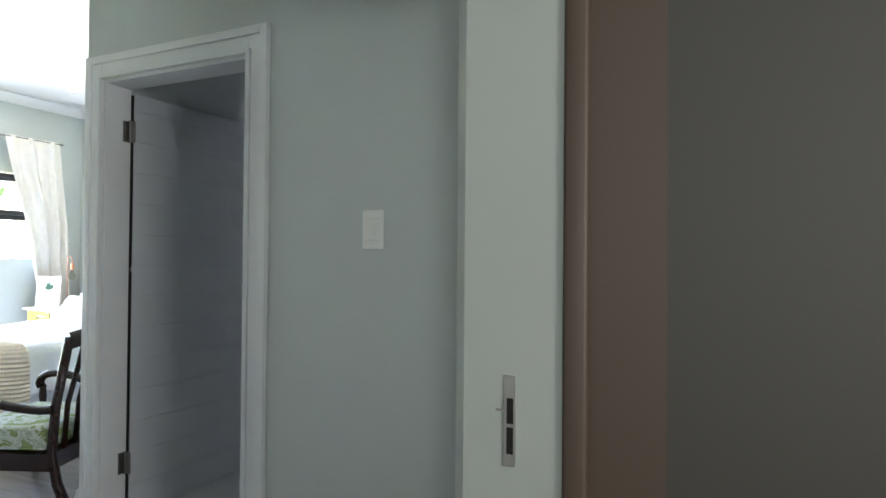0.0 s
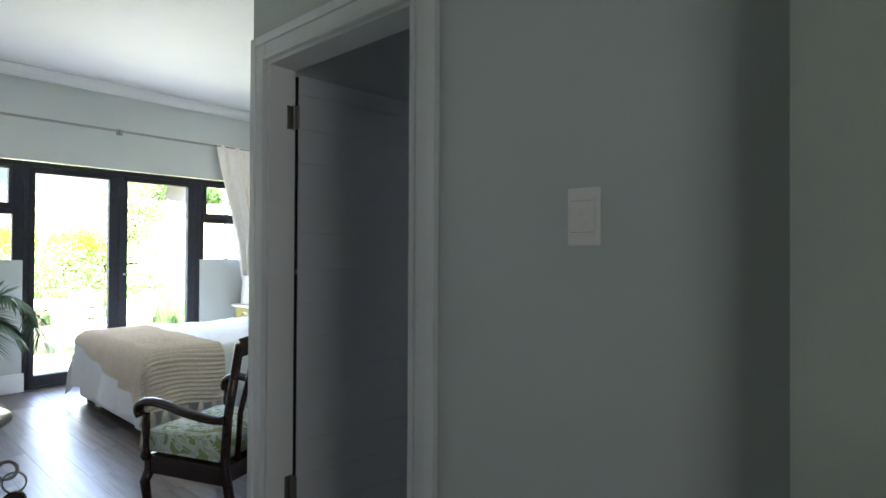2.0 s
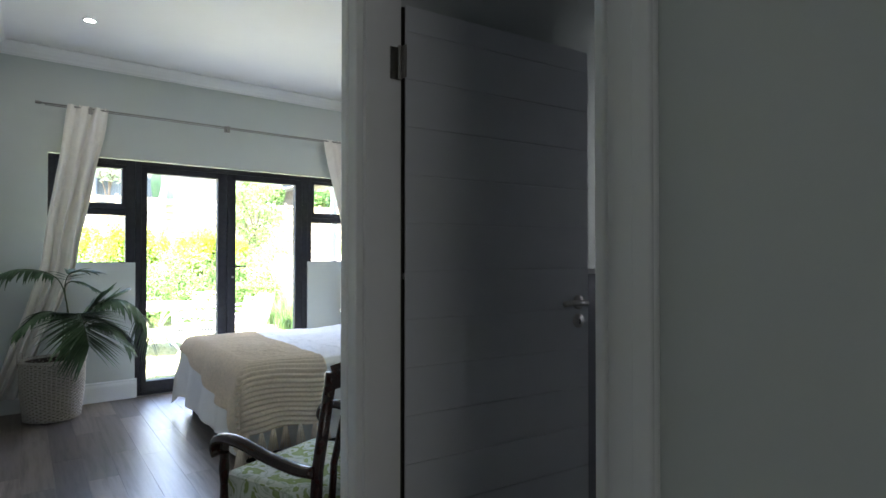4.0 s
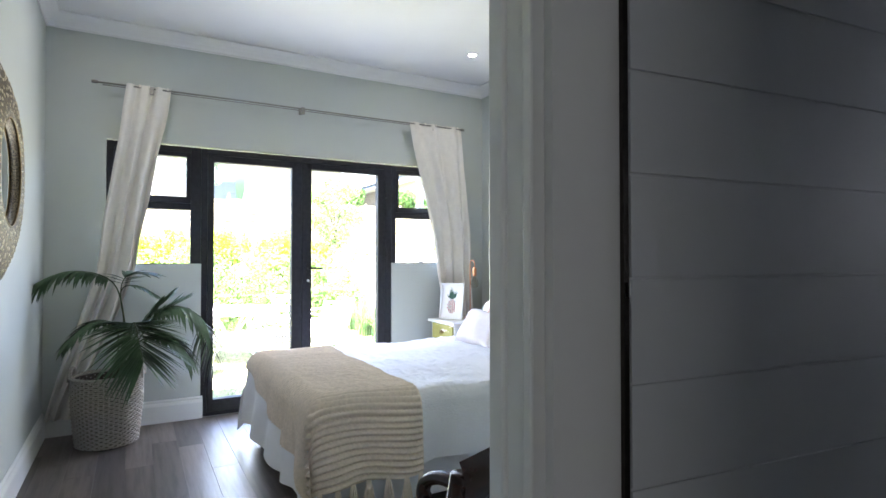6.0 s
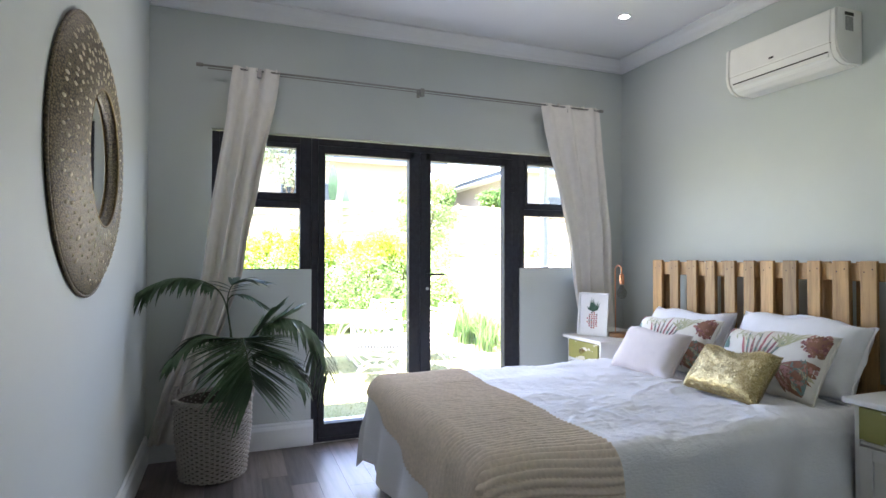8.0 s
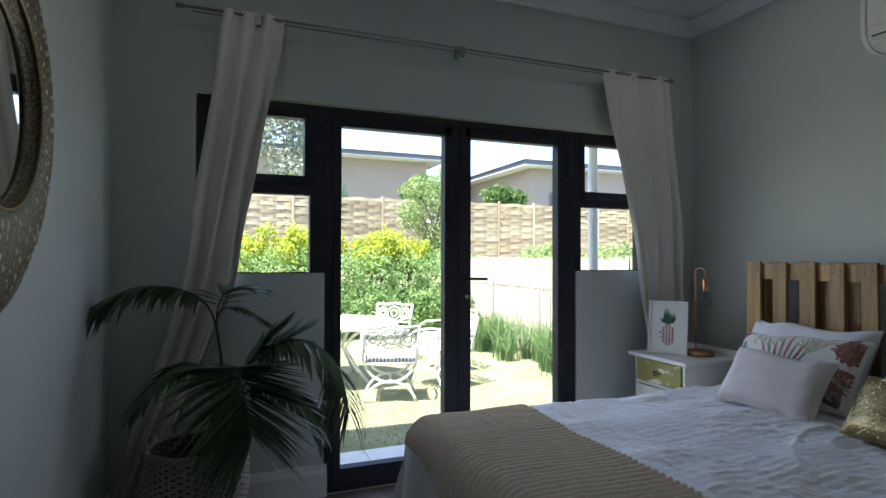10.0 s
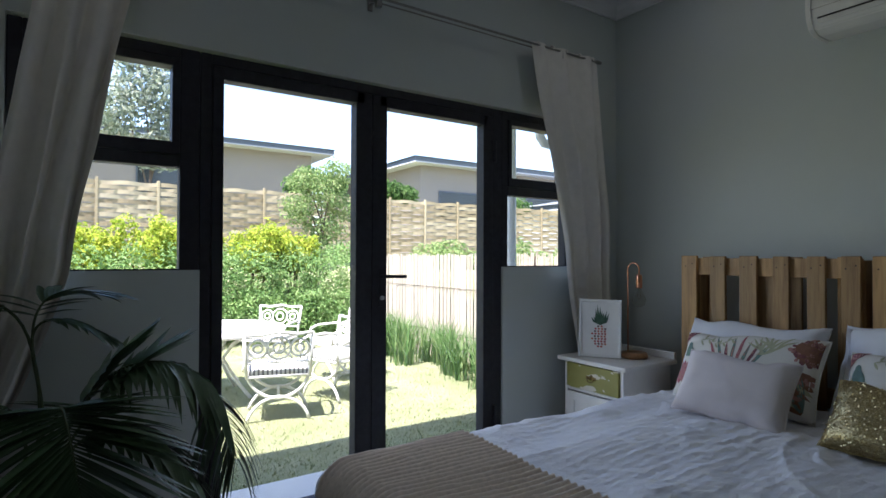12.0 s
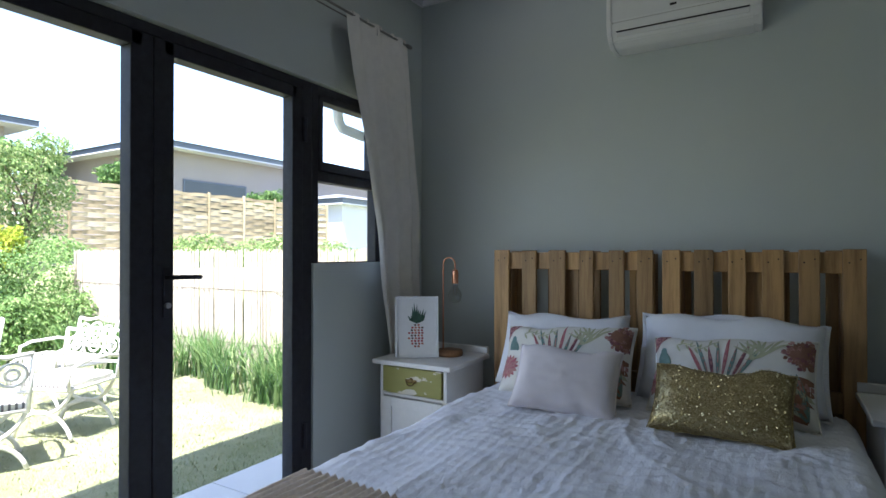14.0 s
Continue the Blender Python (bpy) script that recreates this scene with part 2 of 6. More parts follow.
structure("floor", box((-6.78, -1.6, -0.10), (2.4, YH, -0.012)), Mat("underlay", (0.05, 0.04, 0.035), 0.8).vary(5, 0.1).m, "dark brown wood-look vinyl plank floor of the bedroom", "floor")
structure("ceiling", box((-7.0, -1.6, ZC), (2.4, 5.5, ZC + 0.12)), WHITE, "smooth white painted plaster ceiling with cornice", "ceiling")
ZF = 2.11   # head of the glazed opening
structure("wall_window", boxes(
    ((XW - 0.10, YM - 0.2, -0.3), (XW, 2.005, ZC)),
    ((XW - 0.10, 4.86, -0.3), (XW, YH + 0.2, ZC)),
    ((XW - 0.10, 2.005, ZF), (XW, 4.86, ZC)),
    ((XW - 0.10, 2.005, -0.3), (XW, 2.645, 1.192)),
    ((XW - 0.10, 4.265, -0.3), (XW, 4.86, 1.192))), WALL, "pale blue-grey plastered wall with the garden doors", "wall")
structure("wall_headboard", box((XW - 0.24, YH, -0.3), (XC + 0.15, YH + 0.2, ZC)), WALL, "pale grey-green painted bedroom wall behind the bed", "wall")
structure("wall_mirror", box((XW, YM - 0.2, -0.1), (-2.0, YM, ZC)), WALL, "pale blue-grey painted wall with the round mirror", "wall")
structure("wall_passage_return", box((-2.2, 0.85, -0.1), (-2.0, YM - 0.2, ZC)), WALL, "pale grey painted return wall of the entry passage", "wall")
structure("wall_passage", box((-2.2, 0.65, -0.1), (-0.78, 0.85, ZC)), WALL, "pale grey painted wall of the entry passage", "wall")
BX0, BX1, BZ = -2.598, -1.728, 2.076
structure("wall_bathroom", boxes(
    ((XC, YB, -0.1), (BX0, YB + 0.125, ZC)),
    ((BX1, YB, -0.1), (-0.45, YB + 0.125, ZC)),
    ((BX0, YB, BZ), (BX1, YB + 0.125, ZC))), WALL, "pale blue-grey painted wall with the bathroom doorway", "wall")
structure("wall_recess_side", box((XC, YB + 0.125, -0.1), (XC + 0.12, YR, ZC)), WALL, "pale grey painted side of the recess behind the armchair", "wall")
structure("wall_recess", box((XE, YR, -0.1), (XC + 0.12, YR + 0.12, ZC)), WALL, "pale grey-green painted wall of the recess behind the armchair", "wall")
structure("wall_bedroom_end", box((XE, YR + 0.12, -0.1), (XE + 0.12, YH, ZC)), WALL, "pale grey painted end wall of the bedroom", "wall")
structure("wall_nib", box((-0.640, 2.238, -0.1), (-0.45, YB, ZC)), WALL, "short pale grey painted wall beside the entry door", "wall")
structure("wall_entry", boxes(
    ((-0.45, 1.90, -0.1), (-0.29, 2.16, ZC)),
    ((-0.88, -1.4, -0.1), (-0.78, 1.105, ZC)),
    ((-0.45, 1.105, 2.12), (-0.29, 1.90, ZC)),
    ((-0.88, 1.105, 2.12), (-0.45, 2.236, ZC))), WALL, "painted wall round the entry doorway", "wall")
# brighter lit band of the hall wall, put into a warmer colour
structure("wall_hall_corner", box((-0.29, 1.852, -0.1), (-0.156, 2.06, ZC)), HALL_WARM_LIT, "lit strip of hall wall beside the entry frame, its light painted warm brown", "wall")
structure("wall_hall", box((-0.156, 1.855, -0.1), (2.4, 2.06, ZC)), HALL, "rest of the dim hall wall, light fall-off put into its darker grey-brown", "wall")
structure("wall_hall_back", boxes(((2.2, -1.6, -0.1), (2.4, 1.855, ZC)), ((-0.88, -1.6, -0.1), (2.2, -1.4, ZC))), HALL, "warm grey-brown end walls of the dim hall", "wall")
# bathroom shell: shade-darkened paint above, tile below a white strip
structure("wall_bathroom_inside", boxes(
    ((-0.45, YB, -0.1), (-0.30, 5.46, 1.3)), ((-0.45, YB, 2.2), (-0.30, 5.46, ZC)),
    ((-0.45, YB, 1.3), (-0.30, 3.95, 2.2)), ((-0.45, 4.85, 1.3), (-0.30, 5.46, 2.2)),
    ((XC + 0.15, YH - 0.1, -0.1), (-0.45, YH + 0.1, ZC))), BATH_SHADE_PAINT, "bathroom walls with their shade put into dark grey paint", "wall")
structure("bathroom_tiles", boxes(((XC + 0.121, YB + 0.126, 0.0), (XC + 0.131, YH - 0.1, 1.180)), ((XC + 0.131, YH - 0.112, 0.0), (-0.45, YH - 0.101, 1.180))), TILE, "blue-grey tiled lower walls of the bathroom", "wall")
structure("bathroom_trim", boxes(((XC + 0.121, YB + 0.126, 1.180), (XC + 0.14, YH - 0.1, 1.200)), ((XC + 0.14, YH - 0.121, 1.180), (-0.45, YH - 0.101, 1.200))), TRIM, "white edging strip on top of the bathroom tiles", "trim")
structure("bathroom_ceiling", box((XC + 0.12, YB + 0.125, 2.55), (-0.45, YH - 0.1, 2.6)), BATH_SHADE_PAINT, "lowered bathroom ceiling with its shade put into dark grey", "ceiling")
structure("bathroom_floor", box((XC + 0.12, YB + 0.1, -0.012), (-0.45, YH - 0.1, 0.004)), Mat("pale_tile", (0.6, 0.6, 0.6), 0.3).vary(4, 0.05).m, "pale tiled bathroom floor", "floor")


def cornice(name, a, b, inward, label):
    """A cove between wall and ceiling from a to b."""
    a, b, n = Vector((*a, ZC)), Vector((*b, ZC)), Vector((*inward, 0))
    prof = [(0, 0), (0, -0.095), (0.012, -0.095), (0.012, -0.082), (0.028, -0.05), (0.05, -0.028), (0.082, -0.012), (0.095, -0.012), (0.095, 0)]
    bm = bmesh.new()
    rows = [[bm.verts.new(e + n * (d + 0.001) + Vector((0, 0, z - 0.001))) for d, z in prof] for e in (a, b)]
    for i in range(len(prof)):
        j = (i + 1) % len(prof)
        bm.faces.new((rows[0][i], rows[0][j], rows[1][j], rows[1][i]))
    bm.faces.new(rows[0])
    bm.faces.new(rows[1])
    structure(name, bm, WHITE, label, "cornice")


cornice("cornice_window", (XW, YM), (XW, YH), (1, 0), "white plaster cove cornice above the garden doors")
cornice("cornice_headboard", (XW, YH), (XE, YH), (0, -1), "white plaster cove cornice above the bed wall")
cornice("cornice_mirror", (XW, YM), (-2.0, YM), (0, 1), "white plaster cove cornice above the mirror wall")
cornice("cornice_end", (XE, YR), (XE, YH), (-1, 0), "white plaster cove cornice on the end wall")
cornice("cornice_recess", (XE, YR), (XC, YR), (0, -1), "white plaster cove cornice on the recess wall")
cornice("cornice_recess_side", (XC, YB), (XC, YR), (-1, 0), "white plaster cove cornice on the side of the recess")
cornice("cornice_bathroom", (XC, YB), (-0.62, YB), (0, -1), "white plaster cove cornice in the entry passage")


def skirting(name, a, b, inward):
    a, b, n = Vector((*a, 0)), Vector((*b, 0)), Vector((*inward, 0))
    prof = [(0, 0), (0.022, 0), (0.022, 0.125), (0.016, 0.14), (0.012, 0.146), (0.012, 0.158), (0.004, 0.168), (0, 0.168)]
    bm = bmesh.new()
    rows = [[bm.verts.new(e + n * (d + 0.001) + Vector((0, 0, z))) for d, z in prof] for e in (a, b)]
    for i in range(len(prof)):
        j = (i + 1) % len(prof)
        bm.faces.new((rows[0][i], rows[0][j], rows[1][j], rows[1][i]))
    bm.faces.new(rows[0])
    bm.faces.new(rows[1])
    structure(name, bm, TRIM, "white painted moulded skirting board along the wall", "skirting")


skirting("baseboard_window_1", (XW, YM + 0.024), (XW, 2.66), (1, 0))
skirting("baseboard_window_2", (XW, 4.265), (XW, YH - 0.024), (1, 0))
skirting("baseboard_mirror", (XW, YM), (-2.0, YM), (0, 1))
skirting("baseboard_headboard", (XW, YH), (XE, YH), (0, -1))
skirting("baseboard_end", (XE, YR - 0.02), (XE, YH - 0.024), (-1, 0))
skirting("baseboard_recess", (XE, YR), (XC - 0.024, YR), (0, -1))
skirting("baseboard_recess_side", (XC, YB - 0.02), (XC, YR), (-1, 0))
skirting("baseboard_bathroom_1", (XC, YB), (BX0 - 0.10, YB), (0, -1))
skirting("baseboard_bathroom_2", (BX1 + 0.10, YB), (-0.62, YB), (0, -1))

# ---------- glazed garden doors and sidelights ----------
FX0, FX1 = -6.775, -6.712


def frame_bars(*spans, x0=FX0, x1=FX1, bevel=0.004):
    """Bars across the opening: (y0, z0, y1, z1)."""
    bm = bmesh.new()
    for y0, z0, y1, z1 in spans:
        put_box(bm, (x0, y0, z0), (x1, y1, z1), bevel)
    return bm


def pane(parent, y0, z0, y1, z1):
    p = part("pane", box((-6.750, y0, z0), (-6.744, y1, z1)), GLASS, parent, "clear glass pane")
    p.visible_shadow = False
    return p


garden = base("door_garden", pose(0, 0, 0), "black aluminium double garden doors with full-height glass", "door", "", "structure")
part("door_frame", frame_bars((2.645, 0, 2.69, 2.1), (4.2, 0, 4.265, 2.1), (2.69, 2.055, 4.2, 2.1), (2.69, 0, 4.2, 0.03)), BLACK, garden)
for y0, y1 in ((2.692, 3.433), (3.435, 4.198)):
    leaf = part("door_leaf", frame_bars((y0, 0.033, y0 + (0.045 if y0 < 3 else 0.082), 2.052), (y1 - (0.085 if y0 < 3 else 0.068), 0.033, y1, 2.052),
                (y0 + 0.04, 1.998, y1 - 0.04, 2.052), (y0 + 0.04, 0.033, y1 - 0.04, 0.125), x1=FX1 + 0.006), BLACK, garden)
    pane(leaf, y0 + 0.04, 0.12, y1 - 0.045, 2.0)
lever = part("door_handle", tube([(-6.70, 3.485, 1.15), (-6.665, 3.487, 1.152), (-6.655, 3.50, 1.152), (-6.655, 3.60, 1.15)], 0.009, 8), BLACK, garden, "black lever handle")
part("handle_plate", box((-6.707, 3.472, 1.0), (-6.70, 3.50, 1.19), 0.002), BLACK, garden)
part("lock_cylinder", lathe([(0, 0), (0.011, 0), (0.011, 0.012), (0, 0.012)], 12, pose(-6.70, 3.486, 1.045, 0, 90, 0)), STEEL, garden, "worn metal lock cylinder")
for z in (0.35, 1.85):
    part("hinge", tube([(-6.70, 4.205, z - 0.06), (-6.70, 4.205, z + 0.06)], 0.012, 8), BLACK, garden)


def sidelight(name, y0, y1):
    w = base(name, pose(0, 0, 0), "black aluminium sidelight window with an opening top pane", "window", "", "structure")
    part("window_frame", frame_bars((y0, 1.193, y0 + 0.045, 2.1), (y1 - 0.075, 1.193, y1, 2.1), (y0 + 0.045, 2.055, y1 - 0.075, 2.1),
         (y0 + 0.045, 1.193, y1 - 0.075, 1.180), (y0 + 0.045, 1.61, y1 - 0.075, 1.66)), BLACK, w)
    part("vent_sash", frame_bars((y0 + 0.046, 1.662, y0 + 0.072, 2.053), (y1 - 0.106, 1.662, y1 - 0.076, 2.053), (y0 + 0.07, 2.02, y1 - 0.1, 2.053),
         (y0 + 0.07, 1.662, y1 - 0.1, 1.712), x1=FX1 + 0.008), BLACK, w)
    pane(w, y0 + 0.04, 1.22, y1 - 0.07, 1.615)
    pane(w, y0 + 0.068, 1.70, y1 - 0.1, 2.03)


sidelight("window_1", 2.007, 2.643)
sidelight("window_2", 4.267, 4.858)
structure("threshold", box((-6.941, 2.65, -0.06), (-6.70, 4.238, -0.002)), Mat("threshold_tile", (0.74, 0.73, 0.71), 0.4).vary(6, 0.06).m, "pale tiled threshold under the garden doors", "threshold")

# ---------- bathroom doorway ----------
bath = base("door_bathroom", pose(0, 0, 0), "white grooved bathroom door standing open into the bathroom", "door", "", "structure")


def casing(parent, x0, x1, ztop, w, y, d):
    """Moulded casing round an opening in a wall along x, standing d out of the wall at y."""
    for side in ("a", "b", "head"):
        bm = bmesh.new()
        for a, b in ((0.0, 1.0), (0.62, 0.97)):
            o, i, dd = w * b, w * a, d * (0.62 if a == 0 else 1.0)
            if side == "a":
                put_box(bm, (x0 - o, y - dd, 0), (x0 - i, y, ztop + o), 0.004)
            elif side == "b":
                put_box(bm, (x1 + i, y - dd, 0), (x1 + o, y, ztop + o), 0.004)
            else:
                put_box(bm, (x0 - i, y - dd, ztop + i), (x1 + i, y, ztop + o), 0.004)
        if side == "a":
            put_box(bm, (x0 - 0.016, y - d * 1.15, 0), (x0 + 0.004, y, ztop + 0.012), 0.004)
        elif side == "b":
            put_box(bm, (x1 - 0.004, y - d * 1.15, 0), (x1 + 0.016, y, ztop + 0.012), 0.004)
        else:
            put_box(bm, (x0 + 0.004, y - d * 1.15, ztop - 0.006), (x1 - 0.004, y, ztop + 0.012), 0.004)
        part("casing", bm, TRIM, parent, "white moulded door casing")


casing(bath, BX0, BX1, BZ, 0.105, YB, 0.022)
for lo, hi in (((BX0, YB, 0), (BX0 + 0.018, YB + 0.125, BZ)), ((BX1 - 0.018, YB, 0), (BX1, YB + 0.125, BZ)), ((BX0 + 0.018, YB, BZ - 0.02), (BX1 - 0.018, YB + 0.125, BZ))):
    part("jamb_lining", box(lo, hi), TRIM, bath)


def panel_leaf(name, parent, m, w, h, thick, pitch=0.15):
    """A flush door of wide boards with fine grooves between them."""
    ob = part(name, box((0.002, 0.004, 0.002), (w - 0.002, thick - 0.004, h - 0.002)), LEAF, parent)
    ob.matrix_basis = m
    z = 0.0
    while z < h - 0.01:
        top = min(h, z + pitch - 0.004)
        bm = bmesh.new()
        put_box(bm, (0, 0, z), (w, 0.0038, top), 0.0012)
        put_box(bm, (0, thick - 0.0038, z), (w, thick, top), 0.0012)
        part("board", bm, LEAF, ob)
        z += pitch
    part("edge_strip", boxes(((w - 0.0018, 0.0042, 0.001), (w, thick - 0.0042, h - 0.001)), ((0, 0.0042, 0.001), (0.0018, thick - 0.0042, h - 0.001))), LEAF, ob)
    return ob


def lever_set(parent, x, y, side, z, metal, reach):
    """Lever on a round rose above a key rose; side is the way it stands out along y, reach the lever's way along x."""
    s = side
    for zz in (z, z - 0.07):
        part("rose", lathe([(0, 0), (0.027, 0), (0.027, 0.006), (0.022, 0.01), (0, 0.01)], 20, pose(x, y, zz, -90 * s, 0, 0)), metal, parent, "round metal rose", True)
    part("handle", tube([(x, y + s * 0.008, z), (x, y + s * 0.045, z), (x + reach * 0.012, y + s * 0.053, z), (x + reach * 0.06, y + s * 0.053, z + 0.003), (x + reach * 0.115, y + s * 0.05, z)], 0.0105, 10), metal, parent, "brushed metal lever handle", True)
    part("keyhole", box((x - 0.003, y + s * 0.009 - 0.002, z - 0.082), (x + 0.003, y + s * 0.009 + 0.003, z - 0.062)), DARK_METAL, parent)


bleaf = panel_leaf("door_leaf", bath, pose(-2.570, 2.803, 0.008, 0, 0, 84.2), 0.79, 2.03, 0.04)
lever_set(bleaf, 0.735, -0.001, -1, 1.07, STEEL, -1)


def hinge(parent, x, y, z):
    h = part("hinge", boxes(((x - 0.026, y - 0.004, z - 0.05), (x + 0.028, y + 0.002, z + 0.05)), bevel=0.001), ROD_METAL, parent, "steel butt hinge")
    part("knuckle", tube([(x, y - 0.006, z - 0.052), (x, y - 0.006, z + 0.052)], 0.006, 8), ROD_METAL, h)
    for dz in (-0.035, 0.0, 0.035):
        part("screw", lathe([(0, 0), (0.004, 0), (0.0035, 0.0015), (0, 0.0015)], 8, pose(x - 0.014, y - 0.004, z + dz, 90, 0, 0)), DARK_METAL, h)


for z in (1.850, 0.270):
    part("hinge_leaf", box((-2.5805, 2.75, z - 0.05), (-2.5755, 2.792, z + 0.05), 0.001), ROD_METAL, bath, "steel hinge leaf let into the lining")
hinge(bath, -2.565, 2.783, 1.850)
hinge(bath, -2.565, 2.783, 0.270)
# dark bar put in for the shadow of the hinge-side gap
part("gap_shadow_bead", box((-2.579, 2.79, 0.01), (-2.572, 2.80, 2.03)), DARK_METAL, bath, "dark strip standing in for the shadow in the door gap")

# ---------- entry door ----------
entry = base("door_entry", pose(0, 0, 0), "white grooved bedroom door standing open with a key in it", "door", "", "structure")
eleaf = panel_leaf("door_leaf", entry, pose(-0.796, 1.217, 0.008, 0, 0, 152), 0.82, 2.03, 0.04)
lever_set(eleaf, 0.70, -0.001, -1, 1.055, STEEL, -1)
lever_set(eleaf, 0.70, 0.041, 1, 1.055, STEEL, -1)
part("key", tube([(0.70, -0.012, 0.985), (0.70, -0.045, 0.985)], 0.003, 6), STEEL, eleaf, "small steel key in the lock")
part("key_bow", put_tube(bmesh.new(), arc((0.70, -0.055, 0.985), 0.011, 0, 360, 16, "yz"), 0.0022, 6, False), STEEL, eleaf)
ring = put_tube(bmesh.new(), arc((0.70, -0.063, 0.969), 0.013, 0, 360, 18, "yz"), 0.0013, 6, False)
part("key_ring", ring, STEEL, eleaf)
big = bmesh.new()
put_lathe(big, [(0, -0.003), (0.013, -0.003), (0.013, 0.003), (0, 0.003)], 18, pose(0.70, -0.063, 0.945, 0, 90, 0))
put_tube(big, [(0.70, -0.063, 0.934), (0.70, -0.063, 0.862)], 0.0032, 8)
put_box(big, (0.698, -0.077, 0.864), (0.702, -0.065, 0.870))
put_box(big, (0.698, -0.077, 0.876), (0.702, -0.065, 0.881))
put_box(big, (0.698, -0.077, 0.870), (0.702, -0.073, 0.876))
part("spare_key", big, DARK_METAL, eleaf, "dark old-fashioned key hanging from the ring")
part("hinge_jamb", boxes(((-0.885, 1.107, 0), (-0.775, 1.178, 2.1)), bevel=0.003), TRIM, entry)
jamb = bmesh.new()
plan = [(-0.309, 1.8375), (-0.478, 1.8375), (-0.645, 2.216), (-0.645, 2.236), (-0.453, 2.236), (-0.453, 1.898), (-0.309, 1.898)]
low, high = ([jamb.verts.new((x, y, z)) for x, y in plan] for z in (0, 2.12))
jamb.faces.new(low)
jamb.faces.new(high[::-1])
for i in range(len(plan)):
    k = (i + 1) % len(plan)
    jamb.faces.new((low[k], low[i], high[i], high[k]))
bmesh.ops.recalc_face_normals(jamb, faces=jamb.faces)
part("hall_casing", box((-0.3085, 1.828, 0), (-0.270, 1.851, 2.12), 0.006), HALL_WARM_LIT, entry, "brown painted casing on the hall side", True)
part("strike_jamb", jamb, JAMB_DIMMED, entry, "greenish cream door frame, darkened to offset the light on it")
strike = part("strike_plate", boxes(((-0.406, 1.8345, 0.923), (-0.385, 1.837, 1.073)), bevel=0.0008), STEEL, entry, "steel strike plate with two bolt holes")
part("latch_lip", put_tube(bmesh.new(), arc((-0.406, 1.838, 1.016), 0.012, 180, 290, 6, "xy"), 0.0015, 4), STEEL, strike)
part("latch_hole", box((-0.400, 1.833, 0.994), (-0.389, 1.8352, 1.036)), DARK_METAL, strike)
part("bolt_hole", box((-0.400, 1.833, 0.944), (-0.389, 1.8352, 0.988)), DARK_METAL, strike)

# ---------- light switch ----------
sw = base("light_switch", pose(-1.148, YB, 1.361), "white plastic light switch with two rockers on the wall", "light switch")
part("cover_plate", box((-0.0425, -0.012, -0.070), (0.0425, 0, 0.070), 0.005), PLASTIC, sw, "", True)
part("inner_plate", box((-0.031, -0.0145, -0.046), (0.031, -0.0115, 0.046), 0.001), PLASTIC, sw)
for z in (0.012, -0.015):
    part("rocker", box((-0.011, -0.0185, z - 0.009), (0.011, -0.014, z + 0.009), 0.003), PLASTIC, sw)
for z in (0.038, -0.038):
    part("slot", box((-0.031, -0.0149, z - 0.0005), (0.031, -0.0144, z + 0.0005)), WICKER, sw)

# ---------- ceiling lights ----------
for x, y in ((-5.93, 4.66), (-5.82, 2.22)):
    d = base("ceiling_light", pose(x, y, ZC), "small recessed white ceiling downlight, lit", "downlight", "ceiling downlights")
    part("rim", lathe([(0.030, -0.001), (0.046, -0.001), (0.046, -0.007), (0.036, -0.009), (0.030, -0.003)], 28), WHITE, d, "", True)
    part("lens", lathe([(0, -0.003), (0.031, -0.003)], 24), DOWNLIGHT, d, "glowing lens")

# ---------- curtain rod and curtains ----------
rod = base("curtain_rod", pose(-6.60, 3.45, 2.484), "thin brushed steel double curtain rod above the doors", "curtain rod")
part("rail", tube([(0, -1.50, 0), (0, 1.50, 0)], 0.0065, 10), ROD_METAL, rod)
part("second_rail", tube([(-0.035, -1.47, -0.006), (-0.035, 1.47, -0.006)], 0.004, 8), ROD_METAL, rod)
for y in (-1.515, 1.515):
    part("finial", lathe([(0, -0.02), (0.011, -0.02), (0.013, 0), (0.011, 0.02), (0, 0.02)], 14, pose(0, y, 0, 90, 0, 0)), ROD_METAL, rod)
for y in (-1.16, -0.04, 1.2):
    b = part("bracket", boxes(((-0.095, y - 0.012, -0.03), (-0.088, y + 0.012, 0.03)), ((-0.09, y - 0.006, -0.006), (0.01, y + 0.006, 0.004)), ((-0.012, y - 0.014, -0.045), (0.012, y + 0.014, 0.012)), bevel=0.001), ROD_METAL, rod)


